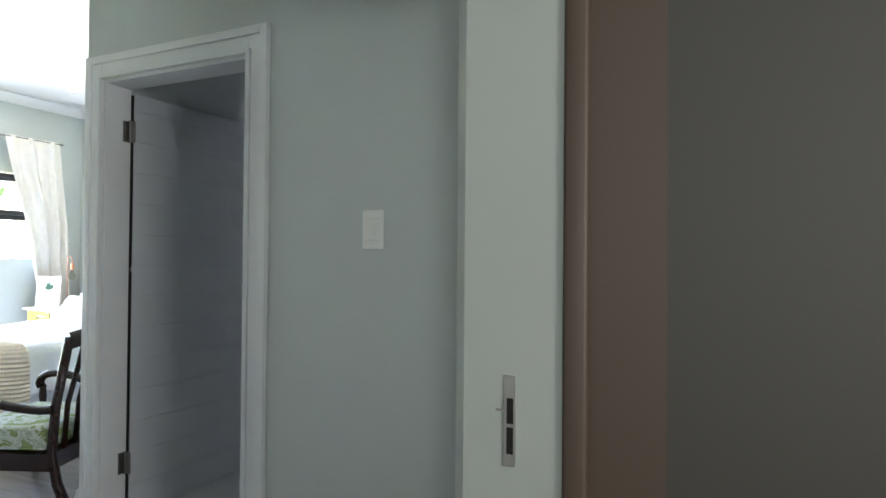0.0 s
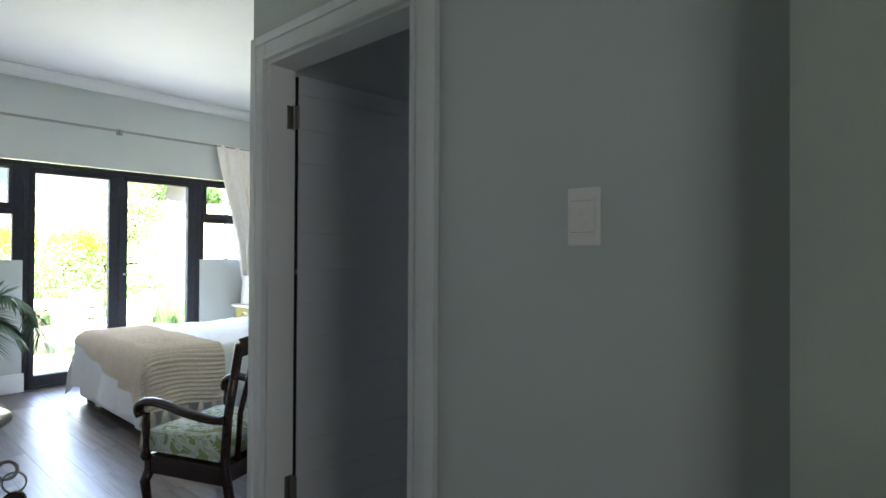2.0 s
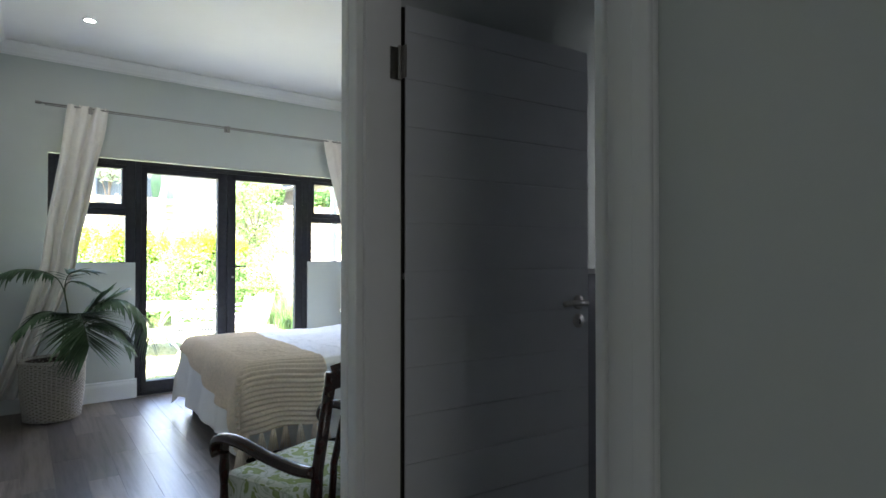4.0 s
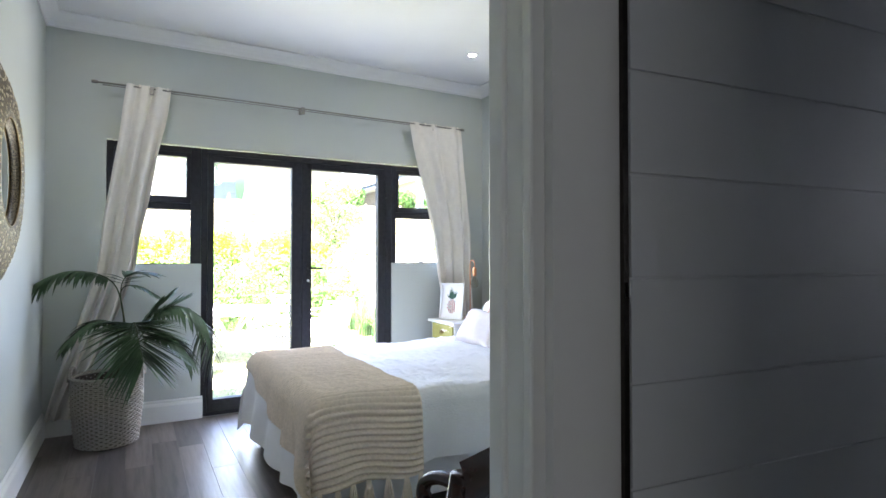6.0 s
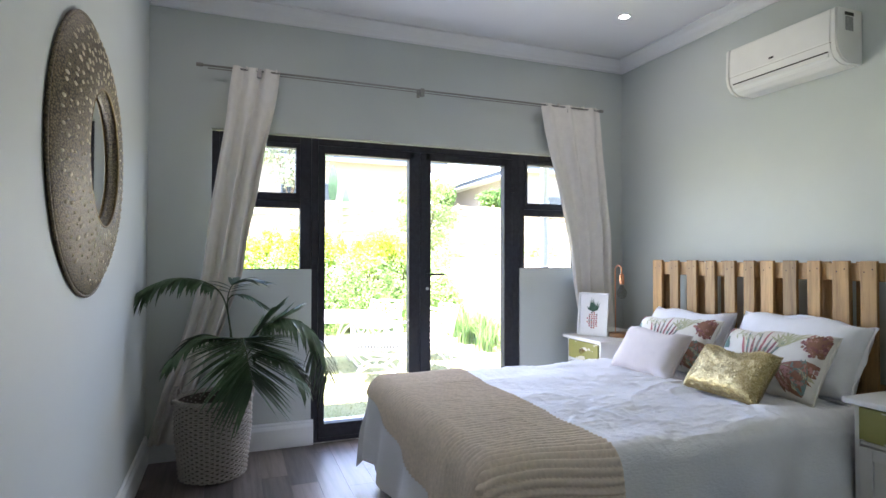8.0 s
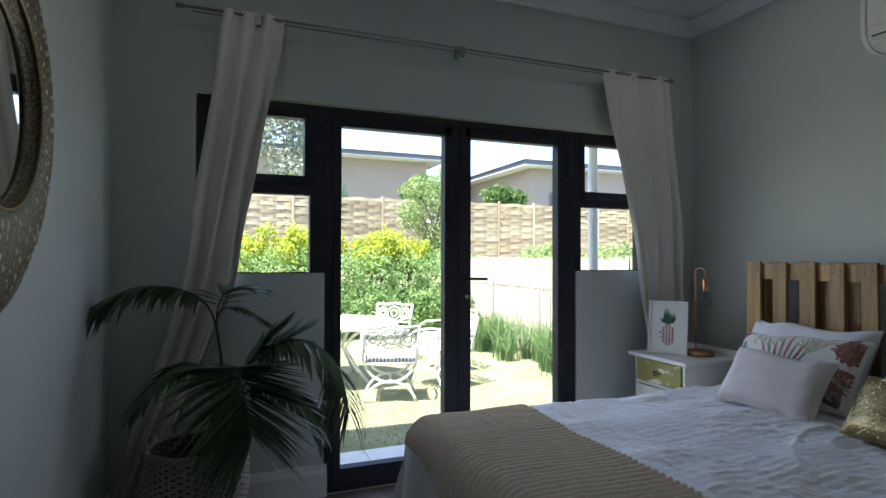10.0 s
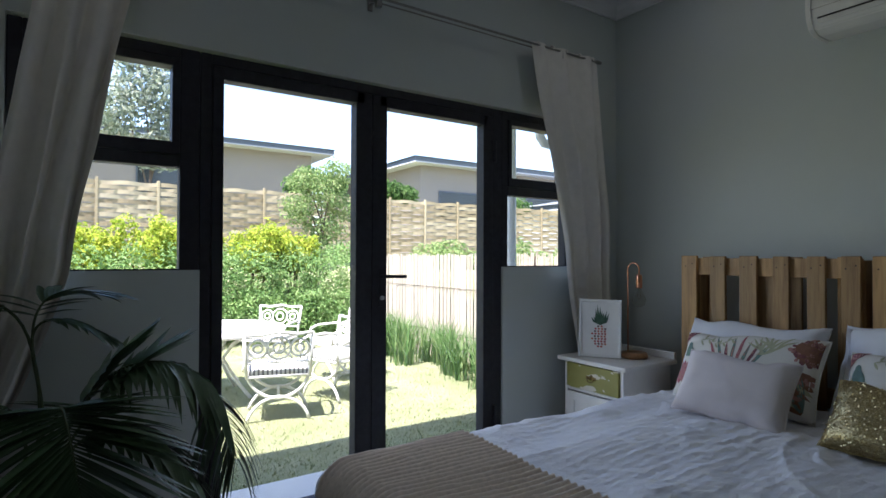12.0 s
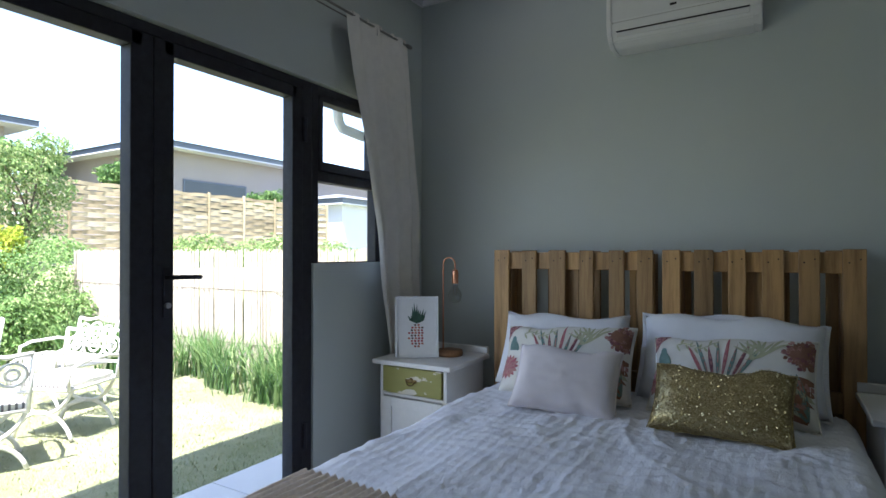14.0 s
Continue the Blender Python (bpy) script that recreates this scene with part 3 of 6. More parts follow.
def curtain(top, mid, foot, label, seed):
    """A curtain of soft folds: (left, right) at its top, at the tie and at its foot, with heights."""
    c = base("curtain", pose(0, 0, 0), label, "curtain", "curtains at the garden doors")

    def edge(k, z):
        pts = [(top[2], top[k]), (mid[2], mid[k]), (foot[2], foot[k])]
        for (za, ya), (zb, yb) in zip(pts, pts[1:]):
            if z >= zb:
                f = (za - z) / (za - zb)
                f = f * f * (3 - 2 * f) * 0.35 + f * 0.65
                return ya + (yb - ya) * f
        return pts[-1][1]

    def at(u, v):
        z = top[2] + (foot[2] - top[2]) * v
        a, b = edge(0, z), edge(1, z)
        y = a + (b - a) * u
        width = abs(b - a)
        fold = math.sin(u * 19 + 0.8 * math.sin(v * 3 + seed) + wob(u * 3, v * 1.2, seed) * 3.5) * (0.65 + 0.6 * wob(u * 5, v * 1.5, seed + 2))
        depth = 0.010 + 0.034 * min(1, v * 3 + 0.25)
        return (-6.60 + depth * fold + 0.012 * wob(u * 9, v * 6, seed + 4) - 0.01 * v, y + 0.010 * wob(u * 6, v * 7, seed + 9), z)

    bm = sheet(90, 70, at)
    part("cloth", bm, CURTAIN, c, "", True)
    for k in range(5):
        u = 0.08 + 0.21 * k
        y = top[0] + (top[1] - top[0]) * u
        part("tab", put_tube(bmesh.new(), arc((-6.605, y, top[2] - 0.012), 0.014, -20, 200, 8, "xz"), 0.006, 6, True), CURTAIN, c)
    return c


curtain((2.13, 2.42, 2.50), (1.96, 2.20, 1.19), (1.66, 1.83, 0.13), "long cream linen curtain gathered aside behind the palm", 1.0)
curtain((4.40, 4.955, 2.50), (4.66, 5.05, 1.35), (4.86, 5.10, 0.12), "long cream linen curtain hanging beside the nightstand", 5.0)

# ---------- round mirror ----------
MX, MZ, MR = -5.13, 1.622, 0.50
MIRROR_FRAME = Mat("embossed_brass", (0.25, 0.21, 0.14), 0.48, 0.3)
_v = MIRROR_FRAME.node("ShaderNodeTexVoronoi", Scale=150.0)
MIRROR_FRAME.link(MIRROR_FRAME.co, _v.inputs["Vector"])
MIRROR_FRAME.link(MIRROR_FRAME.ramp(_v.outputs["Distance"], [(0.05, (0.31, 0.245, 0.13)), (0.4, (0.17, 0.13, 0.068)), (0.75, (0.06, 0.045, 0.024))]), MIRROR_FRAME.b.inputs["Base Color"])
MIRROR_FRAME.bump(1, 0.35, 0.003, fac=_v.outputs["Distance"])
mir = base("mirror", pose(MX, YM, MZ, -90, 0, 0) @ Matrix.Scale(0.99, 4), "large round mirror with a wide embossed antique brass frame", "mirror")
part("frame", lathe([(0.222, 0.034), (0.228, 0.042), (0.234, 0.043), (0.236, 0.050), (0.242, 0.051), (0.244, 0.057), (0.250, 0.062), (0.262, 0.066), (0.30, 0.067), (0.34, 0.063), (0.38, 0.055), (0.42, 0.044), (0.46, 0.029), (0.485, 0.016), (MR, 0.006), (0.49, 0.002)], 96), MIRROR_FRAME.m, mir, "", True)
part("inner_rim", put_tube(bmesh.new(), arc((0, 0, 0.059), 0.247, 0, 360, 60, "xy"), 0.005, 8, False), BRASS, mir, "", True)
part("rim", put_tube(bmesh.new(), arc((0, 0, 0.008), 0.497, 0, 360, 72, "xy"), 0.006, 8, False), MIRROR_FRAME.m, mir, "", True)
part("glass", lathe([(0, 0.038), (0.226, 0.038)], 48), MIRROR, mir, "silvered mirror glass")
dots = bmesh.new()
rnd = random.Random(3)
for ring_r, n in ((0.275, 44), (0.31, 50), (0.345, 54), (0.38, 60), (0.415, 64), (0.448, 70)):
    for k in range(n):
        a = 2 * math.pi * (k + 0.5 * (n % 4)) / n
        a += rnd.uniform(-0.035, 0.035)
        r = ring_r + rnd.uniform(-0.011, 0.011)
        prof = ((0.25, 0.064), (0.30, 0.067), (0.34, 0.063), (0.38, 0.055), (0.42, 0.044), (0.46, 0.029), (0.485, 0.016))
        h = next(z0 + (z1 - z0) * (r - r0) / (r1 - r0) for (r0, z0), (r1, z1) in zip(prof, prof[1:]) if r <= r1)
        s = rnd.uniform(0.0045, 0.0112)
        tilt = Matrix.Rotation(a, 4, 'Z') @ Matrix.Diagonal((rnd.uniform(0.9, 1.5), rnd.uniform(0.65, 1.0), 1, 1)) @ Matrix.Rotation(max(0.0, (r - 0.29) * 2.6), 4, 'Y')
        put_lathe(dots, [(0, 0.0026), (s * 0.7, 0.002), (s, -0.002)], 8, Matrix.Translation((r * math.cos(a), r * math.sin(a), h)) @ tilt)
tagged(part("stud_relief", dots, Mat("stud_brass", (0.60, 0.53, 0.38), 0.5, 0.35).vary(50, 0.2).m, mir, "raised pale embossed dots", True), kind="stuff")

# ---------- wall air conditioner ----------
AX0, AX1, AZ0 = -5.45, -4.76, 2.30
ac = base("air_conditioner", pose(AX0, YH, AZ0), "white wall-mounted split air conditioner above the bed", "air conditioner")
W = AX1 - AX0


def ac_section(x0, x1, shrink=0.0):
    prof = [(0, 0.29), (-0.185, 0.29), (-0.202, 0.28), (-0.208, 0.11), (-0.198, 0.06), (-0.168, 0.02), (-0.12, 0.0), (0, 0.0)]
    bm = bmesh.new()
    rows = [[bm.verts.new((x, y * (1 - shrink), z)) for y, z in prof] for x in (x0, x1)]
    for i in range(len(prof)):
        j = (i + 1) % len(prof)
        bm.faces.new((rows[0][i], rows[0][j], rows[1][j], rows[1][i]))
    bm.faces.new(rows[0])
    bm.faces.new(rows[1])
    bmesh.ops.bevel(bm, geom=list(bm.edges), offset=0.006, segments=2, affect="EDGES")
    return bm


part("body", ac_section(0.03, W - 0.03), PLASTIC, ac)
for x0, x1 in ((0, 0.03), (W - 0.03, W)):
    part("end_cap", ac_section(x0, x1, -0.006), PLASTIC, ac)
part("air_flap", box((0.05, -0.188, 0.022), (W - 0.05, -0.181, 0.062), 0.002, Matrix.Translation((0, -0.008, 0.012)) @ Matrix.Rotation(0, 4, "X")), PLASTIC, ac)
part("panel_joint", box((0.03, -0.2085, 0.104), (W - 0.03, -0.2, 0.1055)), WICKER, ac)
part("outlet_slot", box((0.05, -0.2005, 0.058), (W - 0.05, -0.188, 0.064)), DARK_METAL, ac, "dark slit above the air flap")
part("badge", box((W * 0.44, -0.2105, 0.135), (W * 0.44 + 0.03, -0.205, 0.145), 0.001), DARK_METAL, ac, "small dark oval badge")
part("rating_label", box((W - 0.001, -0.135, 0.17), (W + 0.0015, -0.075, 0.245), 0.0005), Mat("grey_label", (0.30, 0.30, 0.29), 0.6).vary(40, 0.2).m, ac, "grey rating label on the end")
part("end_grip", box((W - 0.001, -0.14, 0.25), (W + 0.002, -0.07, 0.268), 0.001), DARK_METAL, ac, "dark recessed grip")

# ---------- bed ----------
BDX, BDW, BDF, BDH, BZT = -5.21, 0.77, 2.87, 4.98, 0.585   # centre line, half width, foot, head, top of the mattress
bed = base("bed", pose(BDX, BDF, 0), "double bed with a rumpled white duvet and white base", "bed")
part("bed_base", box((-BDW + 0.03, 0.03, 0.05), (BDW - 0.03, BDH - BDF, 0.30), 0.02), LINEN, bed, "white fabric bed base")
part("mattress", box((-BDW + 0.02, 0.02, 0.301), (BDW - 0.02, BDH - BDF, BZT - 0.04), 0.05), LINEN, bed)
for x in (-BDW + 0.1, BDW - 0.1):
    for y in (0.1, BDH - BDF - 0.1):
        part("foot", lathe([(0, 0), (0.03, 0), (0.035, 0.051), (0, 0.051)], 12, pose(x, y, 0)), DARK_METAL, bed)


def fall(o, r=0.085, flare=0.10):
    """How far a cloth goes out and down once o of it is past the edge."""
    q = r * math.pi / 2
    if o <= 0:
        return 0.0, 0.0
    if o < q:
        return r * math.sin(o / r), r * (1 - math.cos(o / r))
    return r + flare * (o - q), r + (o - q)


def wrinkle(a, b):
    """Rumples of the duvet, in metres: soft swells, woven rows of tufts, and creases that run out from the cushions."""
    soft = 0.020 * wob(a * 2.2, b * 2.0, 3) + 0.011 * wob(a * 6 + b * 2, b * 4, 7)
    warp = a + 0.04 * wob(a * 1.6, b * 1.4, 8) + 0.02 * wob(a * 4, b * 4, 2)
    dash = 0.6 + 0.9 * wob(a * 9, b * 40, 1)
    rows = 0.0040 * max(0.0, math.sin(warp * 165)) * max(0.0, dash) + 0.0030 * wob(a * 11, b * 27, 6)
    ang, far = math.atan2(b - 1.75, a + 0.05) + 0.5 * wob(a * 3, b * 3, 40), math.hypot(a + 0.05, b - 1.75)
    ray = (1 - abs(wob(ang * 3.4, far * 1.1, 12))) ** 5 * min(1.0, far * 3) * max(0.0, 1.15 - far)
    crease = 0.013 * ray + 0.010 * (1 - abs(wob(a * 2.6 + 5, b * 1.4 - a * 1.2, 12))) ** 4
    fine = 0.009 * (1 - abs(wob(a * 7 + b * 5, b * 7 - a * 4, 21))) ** 5 + 0.005 * (1 - abs(wob(a * 13 - b * 4, b * 15, 24))) ** 5
    return soft + rows + crease + fine * (0.6 + 0.8 * wob(a * 1.5, b * 1.5, 30))


def drape(a, b, lift=0.0, rumple=1.0):
    """Place on the bed of the cloth's point a across (from the middle) and b along (from the foot, negative past it)."""
    r = 0.085
    ox, oy = max(0.0, abs(a) - (BDW - r)), max(0.0, r - b)
    hx, dx = fall(ox)
    hy, dy = fall(oy)
    s = 1 if a > 0 else -1
    x = s * (min(abs(a), BDW - r) + hx)
    y = max(b, r) - hy
    down = max(dx, dy) + 0.25 * min(dx, dy)
    hang = min(1.0, down / 0.12)
    n = wrinkle(a, b) * rumple
    z = BZT - down + n * (1 - hang) + lift * (1 - hang)
    fold = hang * 0.022 * math.sin((b if ox > oy else a) * 17 + 2.5 * wob(a * 2, b * 2, 4)) * min(1, down * 3.2)
    push = (lift + 0.004) * hang + fold
    if ox >= oy:
        x += s * push
    if oy >= ox:
        y -= push
    if lift == 0 and BZT - down < 0.06:
        z = max(z, 0.02)
    return Vector((x, y, z))


def duvet_at(u, v):
    a = (u - 0.5) * 2 * (BDW + 0.30 + 0.03 * wob(v * 5, 2.2))
    b = -0.40 - 0.04 * wob(u * 6, 1.1) + v * (BDH - BDF - 0.10 + 0.40)
    calm = max(0.0, min(1.0, (b - 0.50) / 0.20))          # the throw presses the foot end flat
    return drape(a, b, 0.0, 0.35 + 0.65 * calm * calm * (3 - 2 * calm))


part("duvet", sheet(260, 340, duvet_at), Mat("duvet_cotton", (0.83, 0.83, 0.85), 0.88).vary(10, 0.025).stretch(1, 0.45, 1).bump(130, 0.7, 0.005).m, bed, "crinkled white duvet cover", True)

throw = base("throw_blanket", pose(BDX, BDF, 0), "chunky cream knitted throw with tassels over the foot of the bed", "blanket")


def throw_at(u, v):
    a = -BDW + 0.05 + u * (2 * BDW - 0.07 + 0.36)
    skew = 0.30 * max(0, u - 0.08)
    lo, hi = -0.06 - skew, 0.56 - 0.02 * u + 0.012 * wob(u * 7, 0.4)
    b = lo + (hi - lo) * v
    rib = a + 0.010 * math.sin(b * 9 + 2 * wob(a * 2, b * 2, 5)) + 0.022 * wob(a * 1.8, b * 2.4, 9)
    ridge = max(0.0, abs(math.sin(math.pi * rib / 0.028)) - 0.30) / 0.70
    knot = 0.5 + 0.5 * math.cos(2 * math.pi * b / 0.021 + math.pi * math.floor(rib / 0.028))
    lift = 0.002 + 0.018 * ridge ** 0.75 + 0.004 * (1 - knot) * (1 - ridge) ** 2
    if v < 0.01 or v > 0.99:
        lift = 0.006
    p = drape(a, b, 0.0, 0.35)
    q = drape(a, b, 0.02, 0.35)
    d = (q - p)
    d = d.normalized() if d.length > 1e-6 else Vector((0, 0, 1))
    return p + d * lift


part("knit", sheet(880, 170, throw_at), KNIT, throw, "", True)
for k in range(11):
    v = 0.03 + 0.094 * k
    p = throw_at(1.0, v)
    bm = bmesh.new()
    for j in range(7):
        w = (j - 3) * 0.006
        put_tube(bm, [p + Vector((0.002, w * 0.3, 0.01)), p + Vector((0.006 + 0.003 * (j % 2), w, -0.045)), p + Vector((0.006 + 0.004 * ((j + k) % 3), w * 1.8 + 0.004 * wob(k, j), -0.125 - 0.012 * wob(k * 3.3, j)))], 0.0038, 5)
    part("tassel", bm, KNIT, throw, "", True)


# ---------- pillows ----------
def pillow_point(w, h, t, u, v, side=1, puff=0.42):
    k = max(0.0, (1 - u ** 4) * (1 - v ** 4)) ** puff
    x = w / 2 * u * (1 - 0.055 * (1 - v * v) * abs(u))
    z = h / 2 * v * (1 - 0.075 * (1 - u * u) * abs(v))
    crease = 0.006 * wob(u * 2.3 + t * 50, v * 2.1, w * 9) + 0.003 * wob(u * 6, v * 5, h * 7)
    sag = 0.034 * wob(u * 1.7 + w * 7, 1.3, t * 31) * (0.5 + 0.5 * v) + 0.008 * wob(u * 4.5, v * 1.5, w * 17)
    return Vector((x, -side * (t / 2 * k + crease * k), z + h / 2 + sag))


def border_point(w, h, t, wide, s, q, seed):
    """Place on the flat wavy border of a pillow: s runs once round it, q from the seam outwards."""
    a = 2 * math.pi * s
    c, d = math.cos(a), math.sin(a)
    k = 1 / max(abs(c), abs(d))
    p = pillow_point(w, h, t, c * k, d * k)
    out = Vector((c * wide * q, 0, d * wide * q))
    up = max(0.0, d * k)
    wave = 0.012 * q * math.sin(s * 44 + 2.5 * wob(s * 9, seed)) + 0.03 * q * wob(s * 12, seed + 3)
    return p + out + Vector((0, wave - 0.3 * wide * q * up * wob(s * 8, seed + 7), up * q * 0.055 * wob(s * 15, seed + 5)))


def pillow(name, m, w, h, t, material, label, group="", nu=34, nv=24, border=0.0):
    p = base(name, m, label, "pillow" if "pillow" in name else "cushion", group)
    bm = bmesh.new()
    grids = []
    for side in (1, -1):
        grids.append([[bm.verts.new(pillow_point(w, h, t, 2 * i / nu - 1, 2 * j / nv - 1, side)) for j in range(nv + 1)] for i in range(nu + 1)])
    for g in grids:
        for i in range(nu):
            for j in range(nv):
                bm.faces.new((g[i][j], g[i + 1][j], g[i + 1][j + 1], g[i][j + 1]))
    bmesh.ops.remove_doubles(bm, verts=bm.verts, dist=0.0005)
    part("cover", bm, material, p, "", True)
    loop = [pillow_point(w, h, t, u, -1) for u in np.linspace(-1, 1, 20)] + [pillow_point(w, h, t, 1, v) for v in np.linspace(-0.9, 0.9, 14)]
    loop += [pillow_point(w, h, t, u, 1) for u in np.linspace(1, -1, 20)] + [pillow_point(w, h, t, -1, v) for v in np.linspace(0.9, -0.9, 14)]
    part("seam", put_tube(bmesh.new(), [*loop, loop[0]], 0.004, 5, False), material, p)
    if border:
        edge = part("border", sheet(160, 5, lambda s, q: border_point(w, h, t, border, s, q, w * 10)), material, p, "flat wavy cloth border", True)
        edge.modifiers.new("thick", "SOLIDIFY").thickness = 0.003
    return p


PILLOW_Z = BZT + 0.01
pillow("pillow", pose(-5.63, 4.80, PILLOW_Z, -28, 0, 2), 0.63, 0.372, 0.20, LINEN, "plump white sleeping pillow against the headboard", "white sleeping pillows")
pillow("pillow", pose(-4.90, 4.80, PILLOW_Z, -28, 0, -2), 0.72, 0.405, 0.22, LINEN, "plump white sleeping pillow with a cloth border against the headboard", "white sleeping pillows", border=0.018)

INK = {n: Mat("print_" + n, c, 0.85).vary(60, 0.15).m for n, c in dict(
    pink=(0.42, 0.13, 0.15), rose=(0.46, 0.24, 0.21), teal=(0.16, 0.25, 0.22), sage=(0.46, 0.46, 0.30), rust=(0.27, 0.13, 0.08), plum=(0.22, 0.08, 0.10)).items()}
CREAM = Mat("cream_cotton", (0.76, 0.73, 0.66), 0.88).vary(12, 0.04).bump(500, 0.25, 0.002).m


def print_leaf(bm, w, h, t, u0, v0, ang, length, width):
    """A printed leaf on the front of a pillow, from (u0, v0) in metres."""
    n = 8
    c, s = math.cos(radians(ang)), math.sin(radians(ang))
    rows = []
    for i in range(n + 1):
        f = i / n
        half = width / 2 * math.sin(math.pi * min(1, 0.06 + f * 0.94)) ** 0.8
        row = []
        for e in (-1, 1):
            x, z = u0 + c * length * f - s * half * e, v0 + s * length * f + c * half * e
            u, v = max(-0.985, min(0.985, x / (w / 2))), max(-0.985, min(0.985, z / (h / 2)))
            row.append(bm.verts.new(pillow_point(w, h, t, u, v) + Vector((0, -0.0022, 0))))
        rows.append(row)
    for a, b in zip(rows, rows[1:]):
        bm.faces.new((a[0], a[1], b[1], b[0]))


def floral(m, label, seed):
    w, h, t = 0.60, 0.335, 0.15
    p = pillow("cushion", m, w, h, t, CREAM, label, "floral cushions")
    rn = random.Random(seed)
    ink = {n: bmesh.new() for n in INK}

    def leaf(colour, *a):
        print_leaf(ink[colour], w, h, t, *a)

    for k, a in enumerate(range(64, 121, 8)):                      # spiky plant in the middle
        leaf(("pink", "teal", "plum", "teal")[k % 4], -0.02 + 0.016 * (k - 4), -0.03, 180 - a, 0.165 + 0.03 * math.sin(k * 2.1), 0.014)
        leaf("rose", -0.02 + 0.016 * (k - 4), -0.02, 180 - a, 0.145, 0.006)
    for k in range(16):                                             # red bloom by the lower corner
        leaf(("pink", "rose")[k % 2], -0.265, -0.06, 22.5 * k, 0.060, 0.022)
    for k in range(7):
        leaf("rose", -0.255, -0.07, 51 * k + 12, 0.035, 0.020)
    for k in range(5):
        leaf("teal", -0.27 + 0.012 * k, 0.02, 70 + 14 * k, 0.075, 0.030)
    for k in range(4):                                              # drooping leaves by the upper corner
        leaf(("rose", "plum")[k % 2], -0.225 - 0.014 * k, 0.165, 205 + 14 * k, 0.11, 0.034)
    for k in range(9):                                              # thin stalk with buds
        leaf("sage", -0.20 + 0.018 * k, 0.11 + 0.010 * math.sin(k), 20, 0.024, 0.006)
        leaf("sage", -0.20 + 0.018 * k, 0.11 + 0.010 * math.sin(k), 75 if k % 2 else -60, 0.03, 0.010)
    for k in range(22):                                             # berry head by the upper corner
        leaf("rust", 0.255, 0.095, 16.4 * k, 0.056, 0.022)
    for k in range(70):
        a, r = rn.uniform(0, 360), 0.060 * math.sqrt(rn.random())
        leaf(("rose", "plum", "rust")[k % 3], 0.255 + r * math.cos(radians(a)), 0.095 + r * 0.9 * math.sin(radians(a)), a, 0.017, 0.014)
    for k in range(14):                                             # pale fern
        leaf("sage", 0.06 + 0.006 * k, 0.05 + 0.004 * k, 25 + 26 * (k % 6), 0.085, 0.012)
    for k in range(11):                                             # large leaf at the lower side
        leaf(("rust", "rose", "rust", "sage")[k % 4], 0.12, -0.03, -12 - 7 * k + 20, 0.21 - 0.007 * k, 0.036)
    for k in range(4):                                              # broad leaves by the lower corner
        leaf("teal", 0.262, -0.145, 100 + 7 * k, 0.16, 0.045)
        leaf("rust", 0.262, -0.15, 128 + 9 * k, 0.17, 0.044)
    for n, bm in ink.items():
        tagged(part("printed_pattern", bm, INK[n], p, n + " printed leaves", True), kind="stuff")
    return p


floral(pose(-5.54, 4.61, PILLOW_Z, -30, 0, 3), "cream cushion printed with red flowers and green leaves", 1)
floral(pose(-4.88, 4.61, PILLOW_Z, -32, 0, -2), "cream cushion printed with red flowers and rust leaves", 2)
BLUSH = Mat("pale_blush_cotton", (0.70, 0.64, 0.63), 0.9).vary(8, 0.05).bump(420, 0.3, 0.002).m
pillow("cushion", pose(-5.465, 4.37, PILLOW_Z, -36, 4, 8), 0.43, 0.29, 0.13, BLUSH, "plain pale blush oblong cushion on the bed")
SEQUIN = Mat("gold_sequin", (0.45, 0.34, 0.13), 0.42, 0.95)
_s = SEQUIN.node("ShaderNodeTexVoronoi", Scale=210.0)
SEQUIN.link(SEQUIN.co, _s.inputs["Vector"])
SEQUIN.link(SEQUIN.ramp(_s.outputs["Color"], [(0.1, (0.26, 0.20, 0.085)), (0.5, (0.38, 0.30, 0.14)), (0.9, (0.50, 0.41, 0.22))]), SEQUIN.b.inputs["Base Color"])
_sb = SEQUIN.node("ShaderNodeBump", Strength=0.6, Distance=0.003)
SEQUIN.link(_s.outputs["Color"], _sb.inputs["Height"]).link(_sb.outputs[0], SEQUIN.b.inputs["Normal"])
gold = pillow("cushion", pose(-4.90, 4.36, PILLOW_Z, -38, -1, -5), 0.47, 0.265, 0.12, SEQUIN.m, "small oblong cushion covered in gold sequins")
bits = bmesh.new()
rq = random.Random(8)
for _ in range(900):
    u, v = rq.uniform(-0.97, 0.97), rq.uniform(-0.96, 0.96)
    c = pillow_point(0.47, 0.265, 0.12, u, v) + Vector((0, -0.002, 0))
    ax = Vector((rq.uniform(-0.5, 0.5), -1, rq.uniform(-0.5, 0.5))).normalized()
    s1 = ax.orthogonal().normalized() * 0.0032
    s2 = ax.cross(s1)
    bits.faces.new([bits.verts.new(c + s1 * math.cos(q) + s2 * math.sin(q)) for q in (0.3, 1.87, 3.44, 5.01)])
tagged(part("sequin_layer", bits, Mat("sequin_foil", (0.50, 0.41, 0.21), 0.36, 1.0).m, gold, "loose shiny gold sequins"), kind="stuff")

